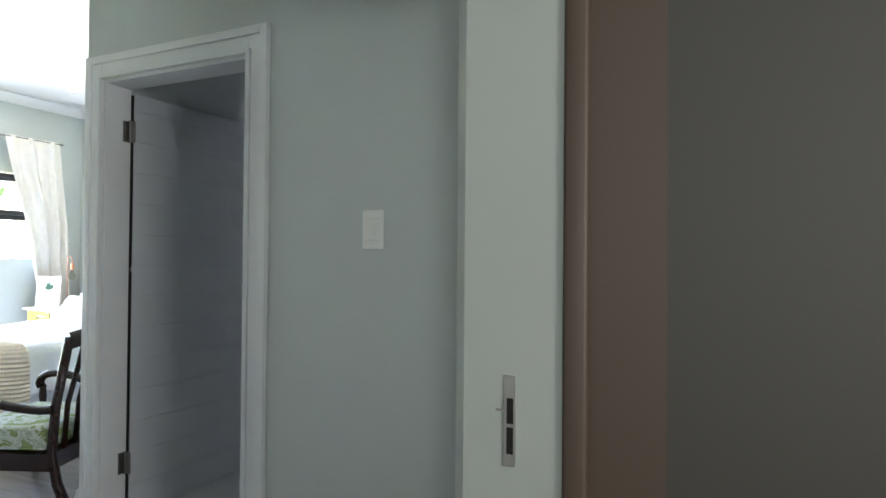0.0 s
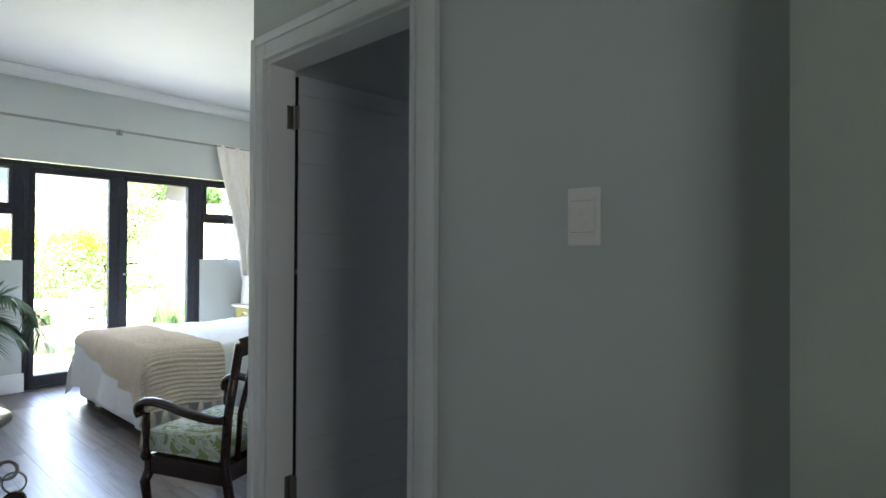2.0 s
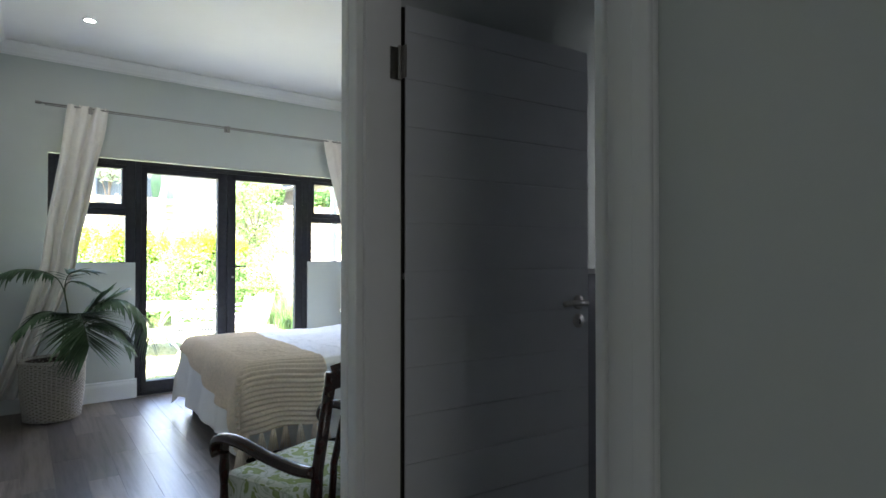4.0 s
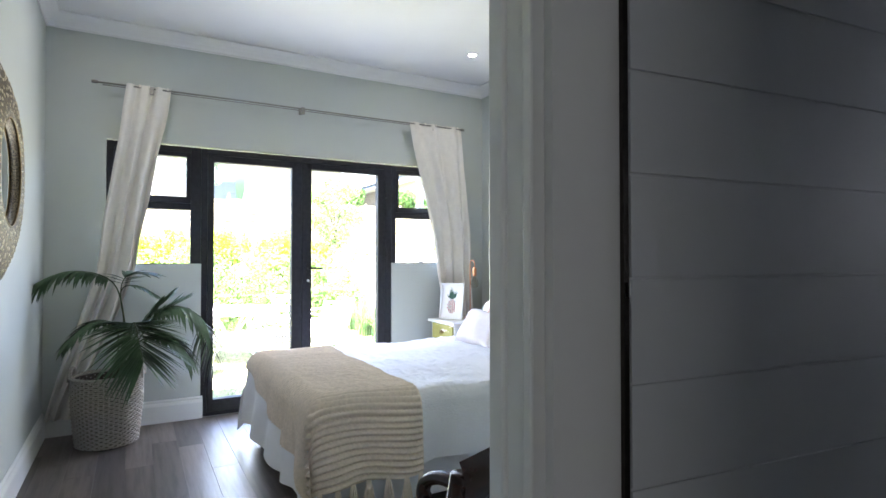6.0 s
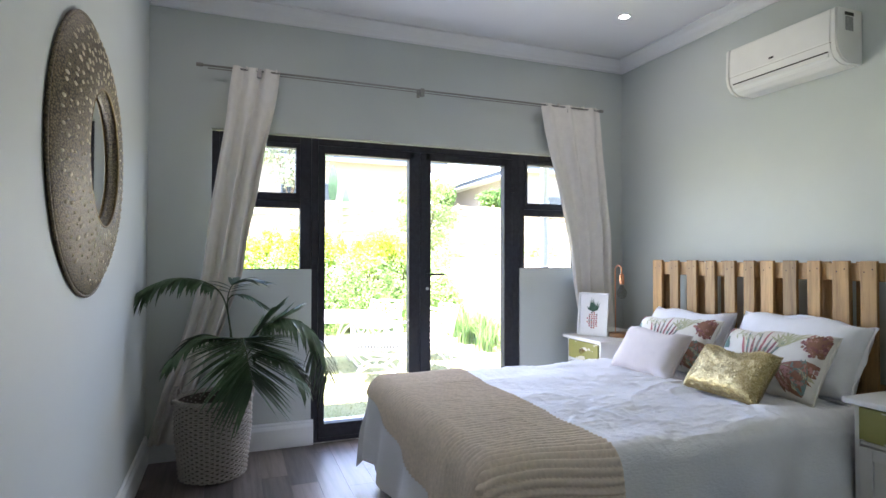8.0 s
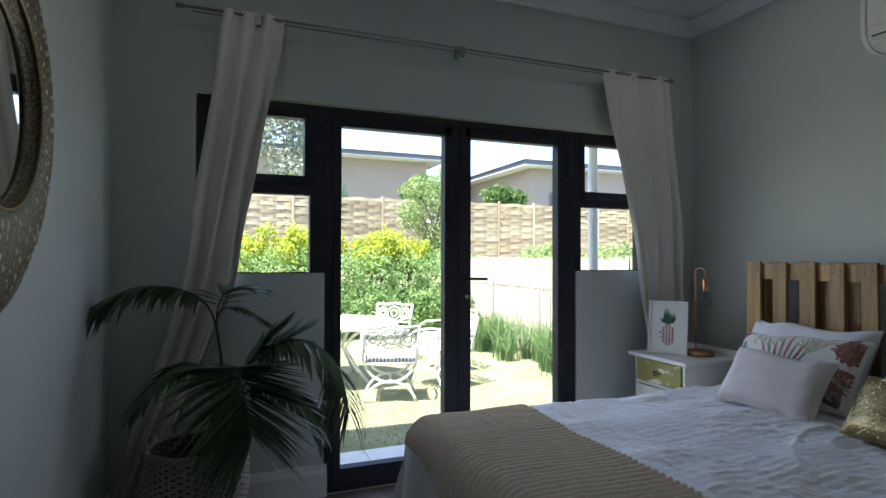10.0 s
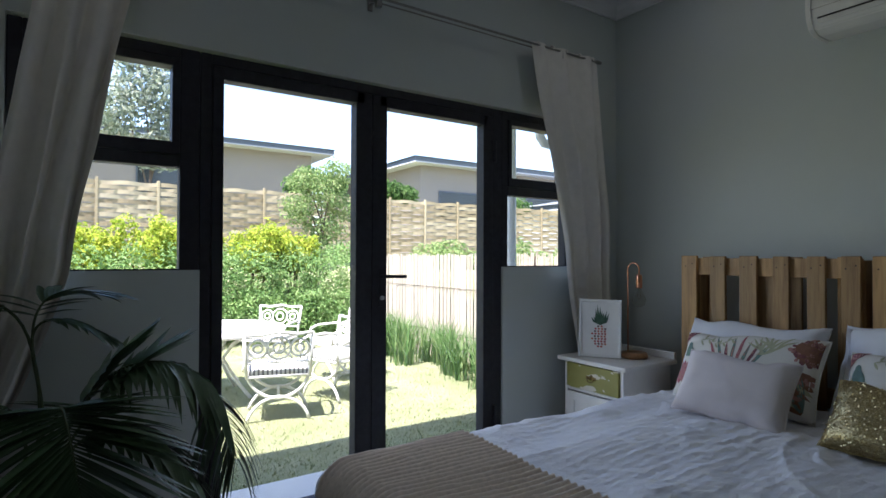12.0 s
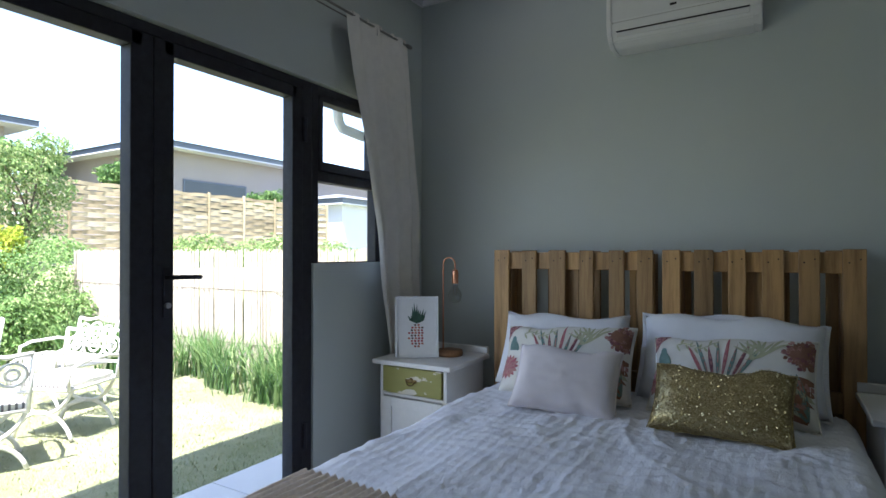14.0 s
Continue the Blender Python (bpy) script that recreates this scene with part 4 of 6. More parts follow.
# ---------- pallet headboard ----------
hb = base("headboard", pose(0, 0, 0), "headboard of two pine pallets standing behind the bed", "headboard")
SLATS = [(-6.060, -5.971), (-5.894, -5.813), (-5.740, -5.654), (-5.579, -5.506), (-5.430, -5.355), (-5.294, -5.220),
         (-5.179, -5.099), (-5.041, -4.960), (-4.898, -4.828), (-4.767, -4.684), (-4.633, -4.557), (-4.481, -4.401)]
for x0, x1 in SLATS:
    s = part("slat", box((-(x1 - x0) / 2, 0, 0.04), ((x1 - x0) / 2, 0.020, 1.258 + 0.004 * wob(x0 * 9, 1)), 0.003), PINE, hb)
    s.matrix_basis = pose((x0 + x1) / 2, 5.010, 0, 0, 0.15 * wob(x0 * 7, 2), 0)
    for dx in (-0.018, 0.02):
        part("nail", lathe([(0, 0.001), (0.0035, 0.001), (0.0035, 0)], 8, pose(dx, -0.0005, 1.210 + 0.36 * dx, 90, 0, 0)), DARK_METAL, s)
for x0, x1 in ((-6.060, -5.220), (-5.179, -4.401)):
    for z in (1.203, 0.62, 0.10):
        part("rail", box((x0 + 0.002, 5.032, z - 0.045), (x1 - 0.002, 5.054, z + 0.045), 0.003), PINE, hb)
    for k in range(3):
        xb = x0 + (x1 - x0) * (0.05 + 0.45 * k)
        part("block", box((xb - 0.045, 5.056, 0.02), (xb + 0.045, 5.135, 1.24), 0.003), PINE, hb)
    for k in range(4):
        xb = x0 + (x1 - x0) * (0.10 + 0.26 * k)
        part("back_slat", box((xb - 0.035, 5.137, 0.02), (xb + 0.035, 5.155, 1.255), 0.003), PINE, hb)

# ---------- nightstands ----------
CREAM_PAINT = Mat("cream_paint", (0.70, 0.68, 0.64), 0.45).vary(9, 0.06).bump(40, 0.1, 0.003).m
OLIVE = Mat("worn_olive_paint", (0.25, 0.23, 0.055), 0.5)
_o = OLIVE.stretch(1.0, 1.0, 3.2).noise(7.5, 8, 0.55)
OLIVE.link(OLIVE.ramp(_o, [(0.0, (0.24, 0.22, 0.05)), (0.585, (0.27, 0.25, 0.06)), (0.60, (0.62, 0.56, 0.46)), (1.0, (0.66, 0.62, 0.54))]), OLIVE.b.inputs["Base Color"])
OLIVE.bump(1, 0.2, 0.002, fac=_o)


def nightstand(x, y, w, label):
    n = base("nightstand", pose(x, y, 0), label, "nightstand", "nightstands beside the bed")
    d = 0.42
    part("top", box((-0.035, -0.03, 0.655), (w + 0.035, d, 0.68), 0.006), CREAM_PAINT, n)
    part("back_ledge", box((-0.03, d - 0.022, 0.681), (w + 0.03, d, 0.72), 0.004), CREAM_PAINT, n)
    part("carcass", boxes(((0, 0, 0.08), (0.02, d - 0.01, 0.655)), ((w - 0.02, 0, 0.08), (w, d - 0.01, 0.655)), ((0.02, d - 0.03, 0.08), (w - 0.02, d - 0.01, 0.655)),
         ((0.02, 0.004, 0.49), (w - 0.02, d - 0.03, 0.505)), ((0.02, 0.004, 0.08), (w - 0.02, d - 0.03, 0.10)), bevel=0.002), CREAM_PAINT, n)
    dr = part("drawer", box((0.024, -0.012, 0.51), (w - 0.024, 0.012, 0.648), 0.004), OLIVE.m, n, "chipped olive green drawer front")
    pull = bmesh.new()
    put_box(pull, (w / 2 - 0.035, -0.016, 0.574), (w / 2 + 0.035, -0.0125, 0.592), 0.002)
    put_lathe(pull, [(0, 0), (0.013, 0), (0.011, 0.004), (0, 0.005)], 12, pose(w / 2, -0.0125, 0.588, 90, 0, 0))
    put_tube(pull, [(w / 2 - 0.025, -0.018, 0.580), (w / 2 - 0.015, -0.026, 0.566), (w / 2, -0.028, 0.562), (w / 2 + 0.015, -0.026, 0.566), (w / 2 + 0.025, -0.018, 0.580)], 0.003, 6)
    part("drawer_pull", pull, BRASS, dr, "ornate dark brass pull", True)
    door = part("cabinet_door", boxes(((0.024, -0.010, 0.105), (0.075, 0.012, 0.485)), ((w - 0.075, -0.010, 0.105), (w - 0.024, 0.012, 0.485)),
                ((0.075, -0.010, 0.105), (w - 0.075, 0.012, 0.155)), ((0.075, -0.010, 0.435), (w - 0.075, 0.012, 0.485)), ((0.075, -0.002, 0.155), (w - 0.075, 0.008, 0.435)), bevel=0.002), CREAM_PAINT, n)
    part("knob", lathe([(0, 0.022), (0.010, 0.020), (0.012, 0.012), (0.005, 0.006), (0.005, 0)], 12, pose(w - 0.05, -0.01, 0.32, 90, 0, 0)), BRASS, door, "", True)
    for lx in (0.02, w - 0.02):
        for ly in (0.02, d - 0.03):
            part("leg", lathe([(0, 0), (0.012, 0), (0.018, 0.081), (0, 0.081)], 10, pose(lx, ly, 0)), CREAM_PAINT, n)
    return n


nightstand(-6.535, 4.60, 0.41, "cream painted nightstand with a chipped olive drawer by the curtain")
nightstand(-4.405, 4.60, 0.42, "cream painted nightstand with an olive drawer beside the bed")


def bedside_lamp(x, y, turn, label):
    l = base("table_lamp", pose(x, y, 0.6805, 0, 0, turn), label, "table lamp", "copper bedside lamps")
    part("lamp_base", lathe([(0, 0), (0.074, 0), (0.076, 0.012), (0.072, 0.030), (0, 0.030)], 32), DISC_WOOD, l, "round wooden lamp base", True)
    stem = [(-0.04, 0, 0.028), (-0.04, 0, 0.48)] + arc((-0.002, 0, 0.50), 0.038, 180, 0, 12, "xz") + [(0.036, 0, 0.47)]
    part("stem", tube(stem, 0.0042, 10), COPPER, l, "thin bent copper stem", True)
    part("socket", lathe([(0, 0.475), (0.014, 0.472), (0.0175, 0.46), (0.0175, 0.40), (0.015, 0.395), (0, 0.395)], 20, pose(0.036, 0, 0)), COPPER, l, "copper bulb holder", True)
    part("bulb", lathe([(0.012, 0.396), (0.015, 0.38), (0.034, 0.348), (0.038, 0.328), (0.031, 0.302), (0.015, 0.290), (0, 0.288)], 20, pose(0.036, 0, 0)), BULB_GLASS, l, "clear glass bulb, unlit", True)
    part("filament", tube([(0.032, 0, 0.39), (0.024, 0, 0.345), (0.036, 0.004, 0.33), (0.048, 0, 0.345), (0.040, 0, 0.39)], 0.0012, 5), BRASS, l)
    return l


bedside_lamp(-6.265, 4.87, 0, "copper table lamp with a bare bulb on a wooden base")
bedside_lamp(-4.29, 4.80, 180, "copper table lamp with a bare bulb on a wooden base")
# leafy sprig beside the lamp
sprig = base("house_plant", pose(-4.10, 4.84, 0.6805), "small dark green leafy plant in a pot beside the lamp", "plant")
part("pot", lathe([(0, 0), (0.045, 0), (0.058, 0.10), (0.052, 0.10), (0.048, 0.085), (0, 0.085)], 20), CREAM_PAINT, sprig, "", True)
for k in range(11):
    a = k * 2.4
    L = 0.12 + 0.03 * (k % 3)
    part("leaf", sheet(4, 6, lambda u, v: (math.cos(a) * (0.01 + L * v) - math.sin(a) * (u - 0.5) * 0.075 * math.sin(math.pi * (0.05 + 0.95 * v)),
                                           math.sin(a) * (0.01 + L * v) + math.cos(a) * (u - 0.5) * 0.075 * math.sin(math.pi * (0.05 + 0.95 * v)),
                                           0.09 + 0.16 * math.sin(v * 1.9) * (0.6 + 0.05 * k) - 0.02 * abs(u - 0.5))), PALM, sprig, "", True)

# ---------- framed pineapple picture ----------
pic = base("picture_frame", pose(-6.372, 4.706, 0.6815, -9, 0, 34) @ Matrix.Diagonal((0.9, 1, 0.98, 1)), "white-framed pineapple print leaning on the nightstand", "picture frame")
part("frame", boxes(((-0.13, -0.014, 0), (-0.115, 0.006, 0.335)), ((0.115, -0.014, 0), (0.13, 0.006, 0.335)), ((-0.115, -0.014, 0), (0.115, 0.006, 0.015)), ((-0.115, -0.014, 0.32), (0.115, 0.006, 0.335)), bevel=0.002), TRIM, pic)
part("backing", box((-0.116, 0.0, 0.014), (0.116, 0.005, 0.321)), LINEN, pic)
part("paper", box((-0.116, -0.004, 0.014), (0.116, -0.001, 0.321)), Mat("art_paper", (0.78, 0.78, 0.77), 0.7).vary(30, 0.02).m, pic, "white paper print")
crown = bmesh.new()
for k in range(11):
    a = radians(30 + 12 * k)
    L = 0.085 + 0.02 * math.sin(k * 1.3) + 0.02 * (1 - abs(k - 5) / 5)
    c, s = math.cos(a), math.sin(a)
    crown.faces.new([crown.verts.new((x, -0.0056, z)) for x, z in ((0, 0.185), (c * L * 0.5 - s * 0.007, 0.185 + s * L * 0.5 + c * 0.007), (c * L * 0.7, 0.185 + s * L), (c * L * 0.5 + s * 0.007, 0.185 + s * L * 0.5 - c * 0.007))])
part("printed_crown", crown, Mat("ink_green", (0.06, 0.13, 0.09), 0.8).vary(40, 0.3).m, pic, "printed green leaf crown")
scales = {"ink_red": bmesh.new(), "ink_orange": bmesh.new(), "ink_brown": bmesh.new()}
rp = random.Random(4)
for i in range(9):
    for j in range(6):
        x, z = -0.05 + 0.02 * j + 0.003 * (i % 2), 0.062 + 0.0145 * i
        if (x / 0.05) ** 2 + ((z - 0.12) / 0.066) ** 2 < 1.0:
            bm = scales[rp.choice(list(scales))]
            q = 0.0075
            bm.faces.new([bm.verts.new((x + a, -0.0056, z + b)) for a, b in ((-q, -0.003), (q * 0.6, -0.006), (q, 0.003), (-q * 0.5, 0.006))])
for n, c in (("ink_red", (0.42, 0.03, 0.03)), ("ink_orange", (0.50, 0.13, 0.06)), ("ink_brown", (0.10, 0.05, 0.03))):
    tagged(part("printed_fruit", scales[n], Mat(n, c, 0.8).m, pic, n[4:] + " printed fruit scales"), kind="stuff")

# ---------- palm in a basket ----------
palm = base("potted_palm", pose(-6.37, 2.04, 0), "green kentia palm growing in a grey wicker basket", "plant")
BR0, BR1, BH = 0.185, 0.212, 0.45


def basket_r(z):
    return BR0 + (BR1 - BR0) * min(1, z / 0.28)


bk = part("basket", lathe([(0, 0.004), (BR0 - 0.012, 0.004), (basket_r(0.28) - 0.014, 0.28), (BR1 - 0.014, BH - 0.01)], 36), Mat("basket_core", (0.10, 0.08, 0.065), 0.9).vary(30, 0.3).m, palm, "woven grey wicker basket", True)
weave = bmesh.new()
NST = 44
z, row = 0.012, 0
while z < BH - 0.012:
    pts = []
    for k in range(NST * 2 + 1):
        a = math.pi * k / NST
        r = basket_r(z) - 0.006 + 0.0065 * math.cos(a * NST / 2 * 2 / 2 + math.pi * row)
        pts.append((r * math.cos(a), r * math.sin(a), z + 0.001 * wob(k * 0.7, row)))
    put_tube(weave, pts, 0.0050, 5, False)
    z += 0.0130
    row += 1
part("weave", weave, WICKER, bk, "", True)
for k in range(NST):
    a = 2 * math.pi * (k + 0.5) / NST
    part("stake", tube([(math.cos(a) * (basket_r(q) - 0.006), math.sin(a) * (basket_r(q) - 0.006), q) for q in (0.005, 0.28, BH)], 0.005, 5), WICKER, bk)
rimb = bmesh.new()
for s in (0, 1, 2):
    put_tube(rimb, [((BR1 - 0.004 + 0.009 * math.cos(6.283 * (k / 7.0) + 2.1 * s)) * math.cos(2 * math.pi * k / 84), (BR1 - 0.004 + 0.009 * math.cos(6.283 * (k / 7.0) + 2.1 * s)) * math.sin(2 * math.pi * k / 84), BH + 0.009 * math.sin(6.283 * (k / 7.0) + 2.1 * s)) for k in range(85)], 0.007, 5, False)
part("rim", rimb, WICKER, bk, "", True)
for a in (-98, 82):
    c, s = math.cos(radians(a)), math.sin(radians(a))
    h = bmesh.new()
    for o in (-0.006, 0.006):
        put_tube(h, [(c * (BR1 - 0.005 + o) - s * d, s * (BR1 - 0.005 + o) + c * d, BH - 0.02 + q) for d, q in ((-0.06, 0), (-0.058, 0.045), (-0.035, 0.075), (0, 0.085), (0.035, 0.075), (0.058, 0.045), (0.06, 0))], 0.0085, 6)
    part("handle", h, WICKER, bk, "", True)
part("soil", lathe([(0, BH - 0.06), (BR1 - 0.016, BH - 0.07)], 24), SOIL, palm)


def frond(ctrl, spread, hang, bare, seed, wide=0.95):
    """A feather frond along the points ctrl, its leaflets starting at the share bare of its length."""
    rf = random.Random(seed)
    ctrl = [Vector(p) for p in ctrl]
    n = 30
    pts = []
    for k in range(n + 1):
        f = k / n * (len(ctrl) - 1)
        i = min(len(ctrl) - 2, int(f))
        f -= i
        p0, p1, p2, p3 = (ctrl[max(0, min(len(ctrl) - 1, i + o))] for o in (-1, 0, 1, 2))
        pts.append(0.5 * (2 * p1 + (p2 - p0) * f + (2 * p0 - 5 * p1 + 4 * p2 - p3) * f * f + (3 * p1 - p0 - 3 * p2 + p3) * f ** 3))
    fr = part("frond", tube(pts, 0.0065, 7, 0.0018), PALM_STEM, palm, "", True)
    bm = bmesh.new()
    k0 = int(n * bare)
    for k in range(k0, n + 1):
        p, d = pts[k], (pts[min(n, k + 1)] - pts[k - 1]).normalized()
        step = (pts[k] - pts[k - 1]).length
        f = (k - k0) / (n - k0)
        L = spread * (0.6 + 0.5 * math.sin(math.pi * (0.15 + 0.75 * f)))
        side = d.cross(Vector((0, 0, 1)))
        side = side.normalized() if side.length > 0.55 else Vector((0, 1, 0))
        reps = max(1, round(step / 0.0130))
        for sgn in (-1, 1):
            for rep in range(reps):
                o = p - d * (step * rep / reps)
                way = side * sgn * wide * (1 - 0.6 * f ** 1.5) + d * (0.40 + 0.9 * f) + Vector((0, 0, 0.12))
                way = (way.normalized() + Vector((rf.uniform(-0.07, 0.07), rf.uniform(-0.07, 0.07), rf.uniform(-0.09, 0.05)))).normalized()
                across = way.cross(Vector((0, 0, 1))).normalized()
                wd = 0.0160 * rf.uniform(0.8, 1.15)
                ll = L * rf.uniform(0.86, 1.08)
                h = hang * rf.uniform(0.75, 1.25)
                prev = None
                for j in range(8):
                    q = j / 7
                    c = o + way * ll * (q - 0.22 * h * q * q) + Vector((0, 0, -ll * h * 0.62 * q * q))
                    w = max(wd * min(1, 0.35 + 3.0 * q) * (1 - q ** 2.6), 0.0006)
                    cur = [bm.verts.new(c - across * w), bm.verts.new(c + Vector((0, 0, -0.35 * w))), bm.verts.new(c + across * w)]
                    if prev:
                        bm.faces.new((prev[0], prev[1], cur[1], cur[0]))
                        bm.faces.new((prev[1], prev[2], cur[2], cur[1]))
                    prev = cur
    tagged(part("foliage", bm, PALM, fr, "long narrow drooping green leaflets", True), kind="stuff")


FRONDS = [
    ([(0, 0.02, 0.38), (0.02, 0.09, 0.70), (0.02, 0.06, 1.00), (0.03, -0.04, 1.12), (0.05, -0.22, 1.15), (0.08, -0.38, 1.08), (0.10, -0.46, 0.98)], 0.17, 1.0, 0.47, 0.9),
    ([(0.01, 0.03, 0.38), (0.03, 0.10, 0.70), (0.03, 0.07, 1.00), (0.01, 0.11, 1.12), (-0.02, 0.21, 1.13)], 0.19, 0.35, 0.60, 1.3),
    ([(0.01, 0.03, 0.38), (0.03, 0.10, 0.70), (0.03, 0.07, 1.00), (0.03, 0.15, 1.05), (0.04, 0.27, 0.99)], 0.10, 0.6, 0.66, 0.7),
    ([(0.02, 0.03, 0.38), (0.08, 0.10, 0.62), (0.16, 0.14, 0.80), (0.28, 0.16, 0.79), (0.37, 0.18, 0.70), (0.42, 0.20, 0.60)], 0.34, 0.24, 0.36, 1.6),
    ([(0.03, 0.02, 0.38), (0.08, 0.06, 0.62), (0.14, 0.04, 0.80), (0.21, -0.08, 0.83), (0.26, -0.20, 0.73)], 0.15, 0.7, 0.45, 0.9),
    ([(0.0, 0.05, 0.38), (0.03, 0.14, 0.66), (0.05, 0.27, 0.86), (0.08, 0.42, 0.90), (0.10, 0.55, 0.82), (0.11, 0.62, 0.68), (0.11, 0.65, 0.55)], 0.20, 1.05, 0.38, 1.3),
    ([(-0.02, 0.04, 0.38), (-0.03, 0.14, 0.66), (-0.03, 0.25, 0.84), (-0.02, 0.33, 0.93)], 0.21, 0.12, 0.45, 1.7),
    ([(-0.01, 0.05, 0.38), (0.0, 0.16, 0.64), (0.0, 0.26, 0.79), (0.01, 0.34, 0.87), (0.02, 0.40, 0.91)], 0.21, 0.08, 0.52, 1.0),
    ([(0.0, 0.03, 0.38), (0.07, 0.12, 0.60), (0.13, 0.26, 0.72), (0.19, 0.39, 0.68), (0.23, 0.47, 0.58)], 0.19, 0.6, 0.45, 0.9),
]
for k, (ctrl, spread, hang, bare, wide) in enumerate(FRONDS):
    frond(ctrl, spread, hang, bare, 20 + k, wide)

# ---------- armchair ----------
PRINT = Mat("leaf_print_cotton", (0.5, 0.55, 0.4), 0.85)
_n = PRINT.node("ShaderNodeTexNoise", Scale=9.0, Detail=1.5, Distortion=2.6)
PRINT.link(PRINT.co, _n.inputs["Vector"])
PRINT.link(PRINT.ramp(_n.outputs["Fac"], [(0.36, (0.62, 0.66, 0.58)), (0.42, (0.36, 0.44, 0.30)), (0.47, (0.62, 0.66, 0.58)), (0.54, (0.60, 0.64, 0.56)), (0.57, (0.24, 0.32, 0.10)), (0.66, (0.30, 0.38, 0.16))]), PRINT.b.inputs["Base Color"])
PRINT.bump(600, 0.25, 0.002)
ch = base("armchair", pose(-3.237, 2.798, 0, 0, 0, 111), "dark mahogany armchair with a green leaf-print seat cushion", "armchair")
part("seat", box((-0.245, -0.22, 0.305), (0.245, 0.23, 0.42), 0.028), PRINT.m, ch, "green and white leaf-print box cushion", True)
for z in (0.407, 0.318):
    part("piping", put_tube(bmesh.new(), [(-0.243, -0.21, z), (-0.243, 0.215, z), (-0.232, 0.227, z), (0.232, 0.227, z), (0.243, 0.215, z), (0.243, -0.21, z)], 0.0045, 6), PRINT.m, ch)
for lo, hi in (((-0.262, 0.185, 0.215), (0.262, 0.225, 0.30)), ((-0.262, -0.25, 0.215), (-0.222, 0.184, 0.30)), ((0.222, -0.25, 0.215), (0.262, 0.184, 0.30)), ((-0.221, -0.25, 0.215), (0.221, -0.215, 0.30))):
    part("seat_rail", box(lo, hi, 0.006), MAHOGANY, ch)
part("seat_board", box((-0.221, -0.214, 0.285), (0.221, 0.184, 0.30)), MAHOGANY, ch)
for s in (-1, 1):
    arm = bmesh.new()
    pts = [(s * 0.265, -0.262, 0.515), (s * 0.268, -0.18, 0.512), (s * 0.275, -0.05, 0.530), (s * 0.285, 0.08, 0.562), (s * 0.288, 0.17, 0.565), (s * 0.286, 0.222, 0.545), (s * 0.282, 0.236, 0.512), (s * 0.280, 0.222, 0.488)]
    dense = []
    for i in range(len(pts) - 1):
        for k in range(4):
            p0, p1, p2, p3 = (Vector(pts[max(0, min(len(pts) - 1, i + o))]) for o in (-1, 0, 1, 2))
            f = k / 4
            dense.append(0.5 * ((2 * p1) + (p2 - p0) * f + (2 * p0 - 5 * p1 + 4 * p2 - p3) * f * f + (3 * p1 - p0 - 3 * p2 + p3) * f ** 3))
    put_tube(arm, dense, 0.021, 10)
    for v in arm.verts:
        v.co.x = s * 0.277 + (v.co.x - s * 0.277) * 1.25
    part("arm", arm, MAHOGANY, ch, "scrolled dark wood arm", True)
    part("arm_post", put_lathe(bmesh.new(), [(0.016, 0.28), (0.024, 0.30), (0.016, 0.33), (0.014, 0.38), (0.020, 0.44), (0.016, 0.48), (0.018, 0.50)], 14, pose(s * 0.268, 0.205, 0)), MAHOGANY, ch, "", True)
    part("front_leg", tube([(s * 0.24, 0.205, 0.23), (s * 0.255, 0.225, 0.17), (s * 0.250, 0.215, 0.09), (s * 0.262, 0.235, 0.03), (s * 0.275, 0.26, 0.012)], 0.026, 10, 0.016), MAHOGANY, ch, "", True)
    part("back_post", tube([(s * 0.235, -0.33, 0.012), (s * 0.238, -0.27, 0.15), (s * 0.242, -0.245, 0.30), (s * 0.245, -0.262, 0.52), (s * 0.25, -0.33, 0.86)], 0.024, 10, 0.020), MAHOGANY, ch, "", True)
part("crest_rail", sheet(12, 6, lambda u, v: ((u - 0.5) * 0.52, -0.332 - 0.014 * math.sin(math.pi * v) - 0.03 * math.sin(math.pi * u), 0.80 + 0.085 * v + 0.022 * math.sin(math.pi * u))), MAHOGANY, ch, "", True)
bpy.data.objects[ch.children[-1].name].modifiers.new("thick", "SOLIDIFY").thickness = 0.024
for k in range(5):
    x = -0.16 + 0.08 * k
    part("back_splat", tube([(x, -0.243, 0.30), (x * 1.02, -0.262, 0.52), (x * 1.04, -0.345, 0.82)], 0.013, 8), MAHOGANY, ch, "", True)

# ---------- floor planks ----------
PW, PL, GAP = 0.150, 0.98, 0.0007
plank = mesh("plank", box((GAP / 2, GAP / 2, -0.012), (PL - GAP / 2, PW - GAP / 2, 0.0), 0.0005), PLANK)
floor_ob = bpy.data.objects["floor"]
rows = 0
y = 0.95
while y < YH - 0.01:
    x = -6.70 - random.Random(rows * 7 + 1).uniform(0, PL)
    while x < -0.70:
        lo, hi = max(x, -6.70), min(x + PL, XE if y > YR else XC if y > YB else -0.66)
        if hi - lo > 0.05 and (y + PW > YM or lo > -2.2):
            me = plank
            if hi - lo < PL - 0.001 or y + PW > YH:
                me = mesh("plank", box((GAP / 2, GAP / 2, -0.012), (hi - lo - GAP / 2, min(PW, YH - y) - GAP / 2, 0.0), 0.0005), PLANK)
            p = new("plank", me)
            p.parent = floor_ob
            p.matrix_basis = Matrix.Translation((lo, y, 0))
        x += PL
    y += PW
    rows += 1

# ---------- garden: ground ----------
GZ = -0.12


def smooth(e0, e1, x):
    f = max(0.0, min(1.0, (x - e0) / (e1 - e0)))
    return f * f * (3 - 2 * f)


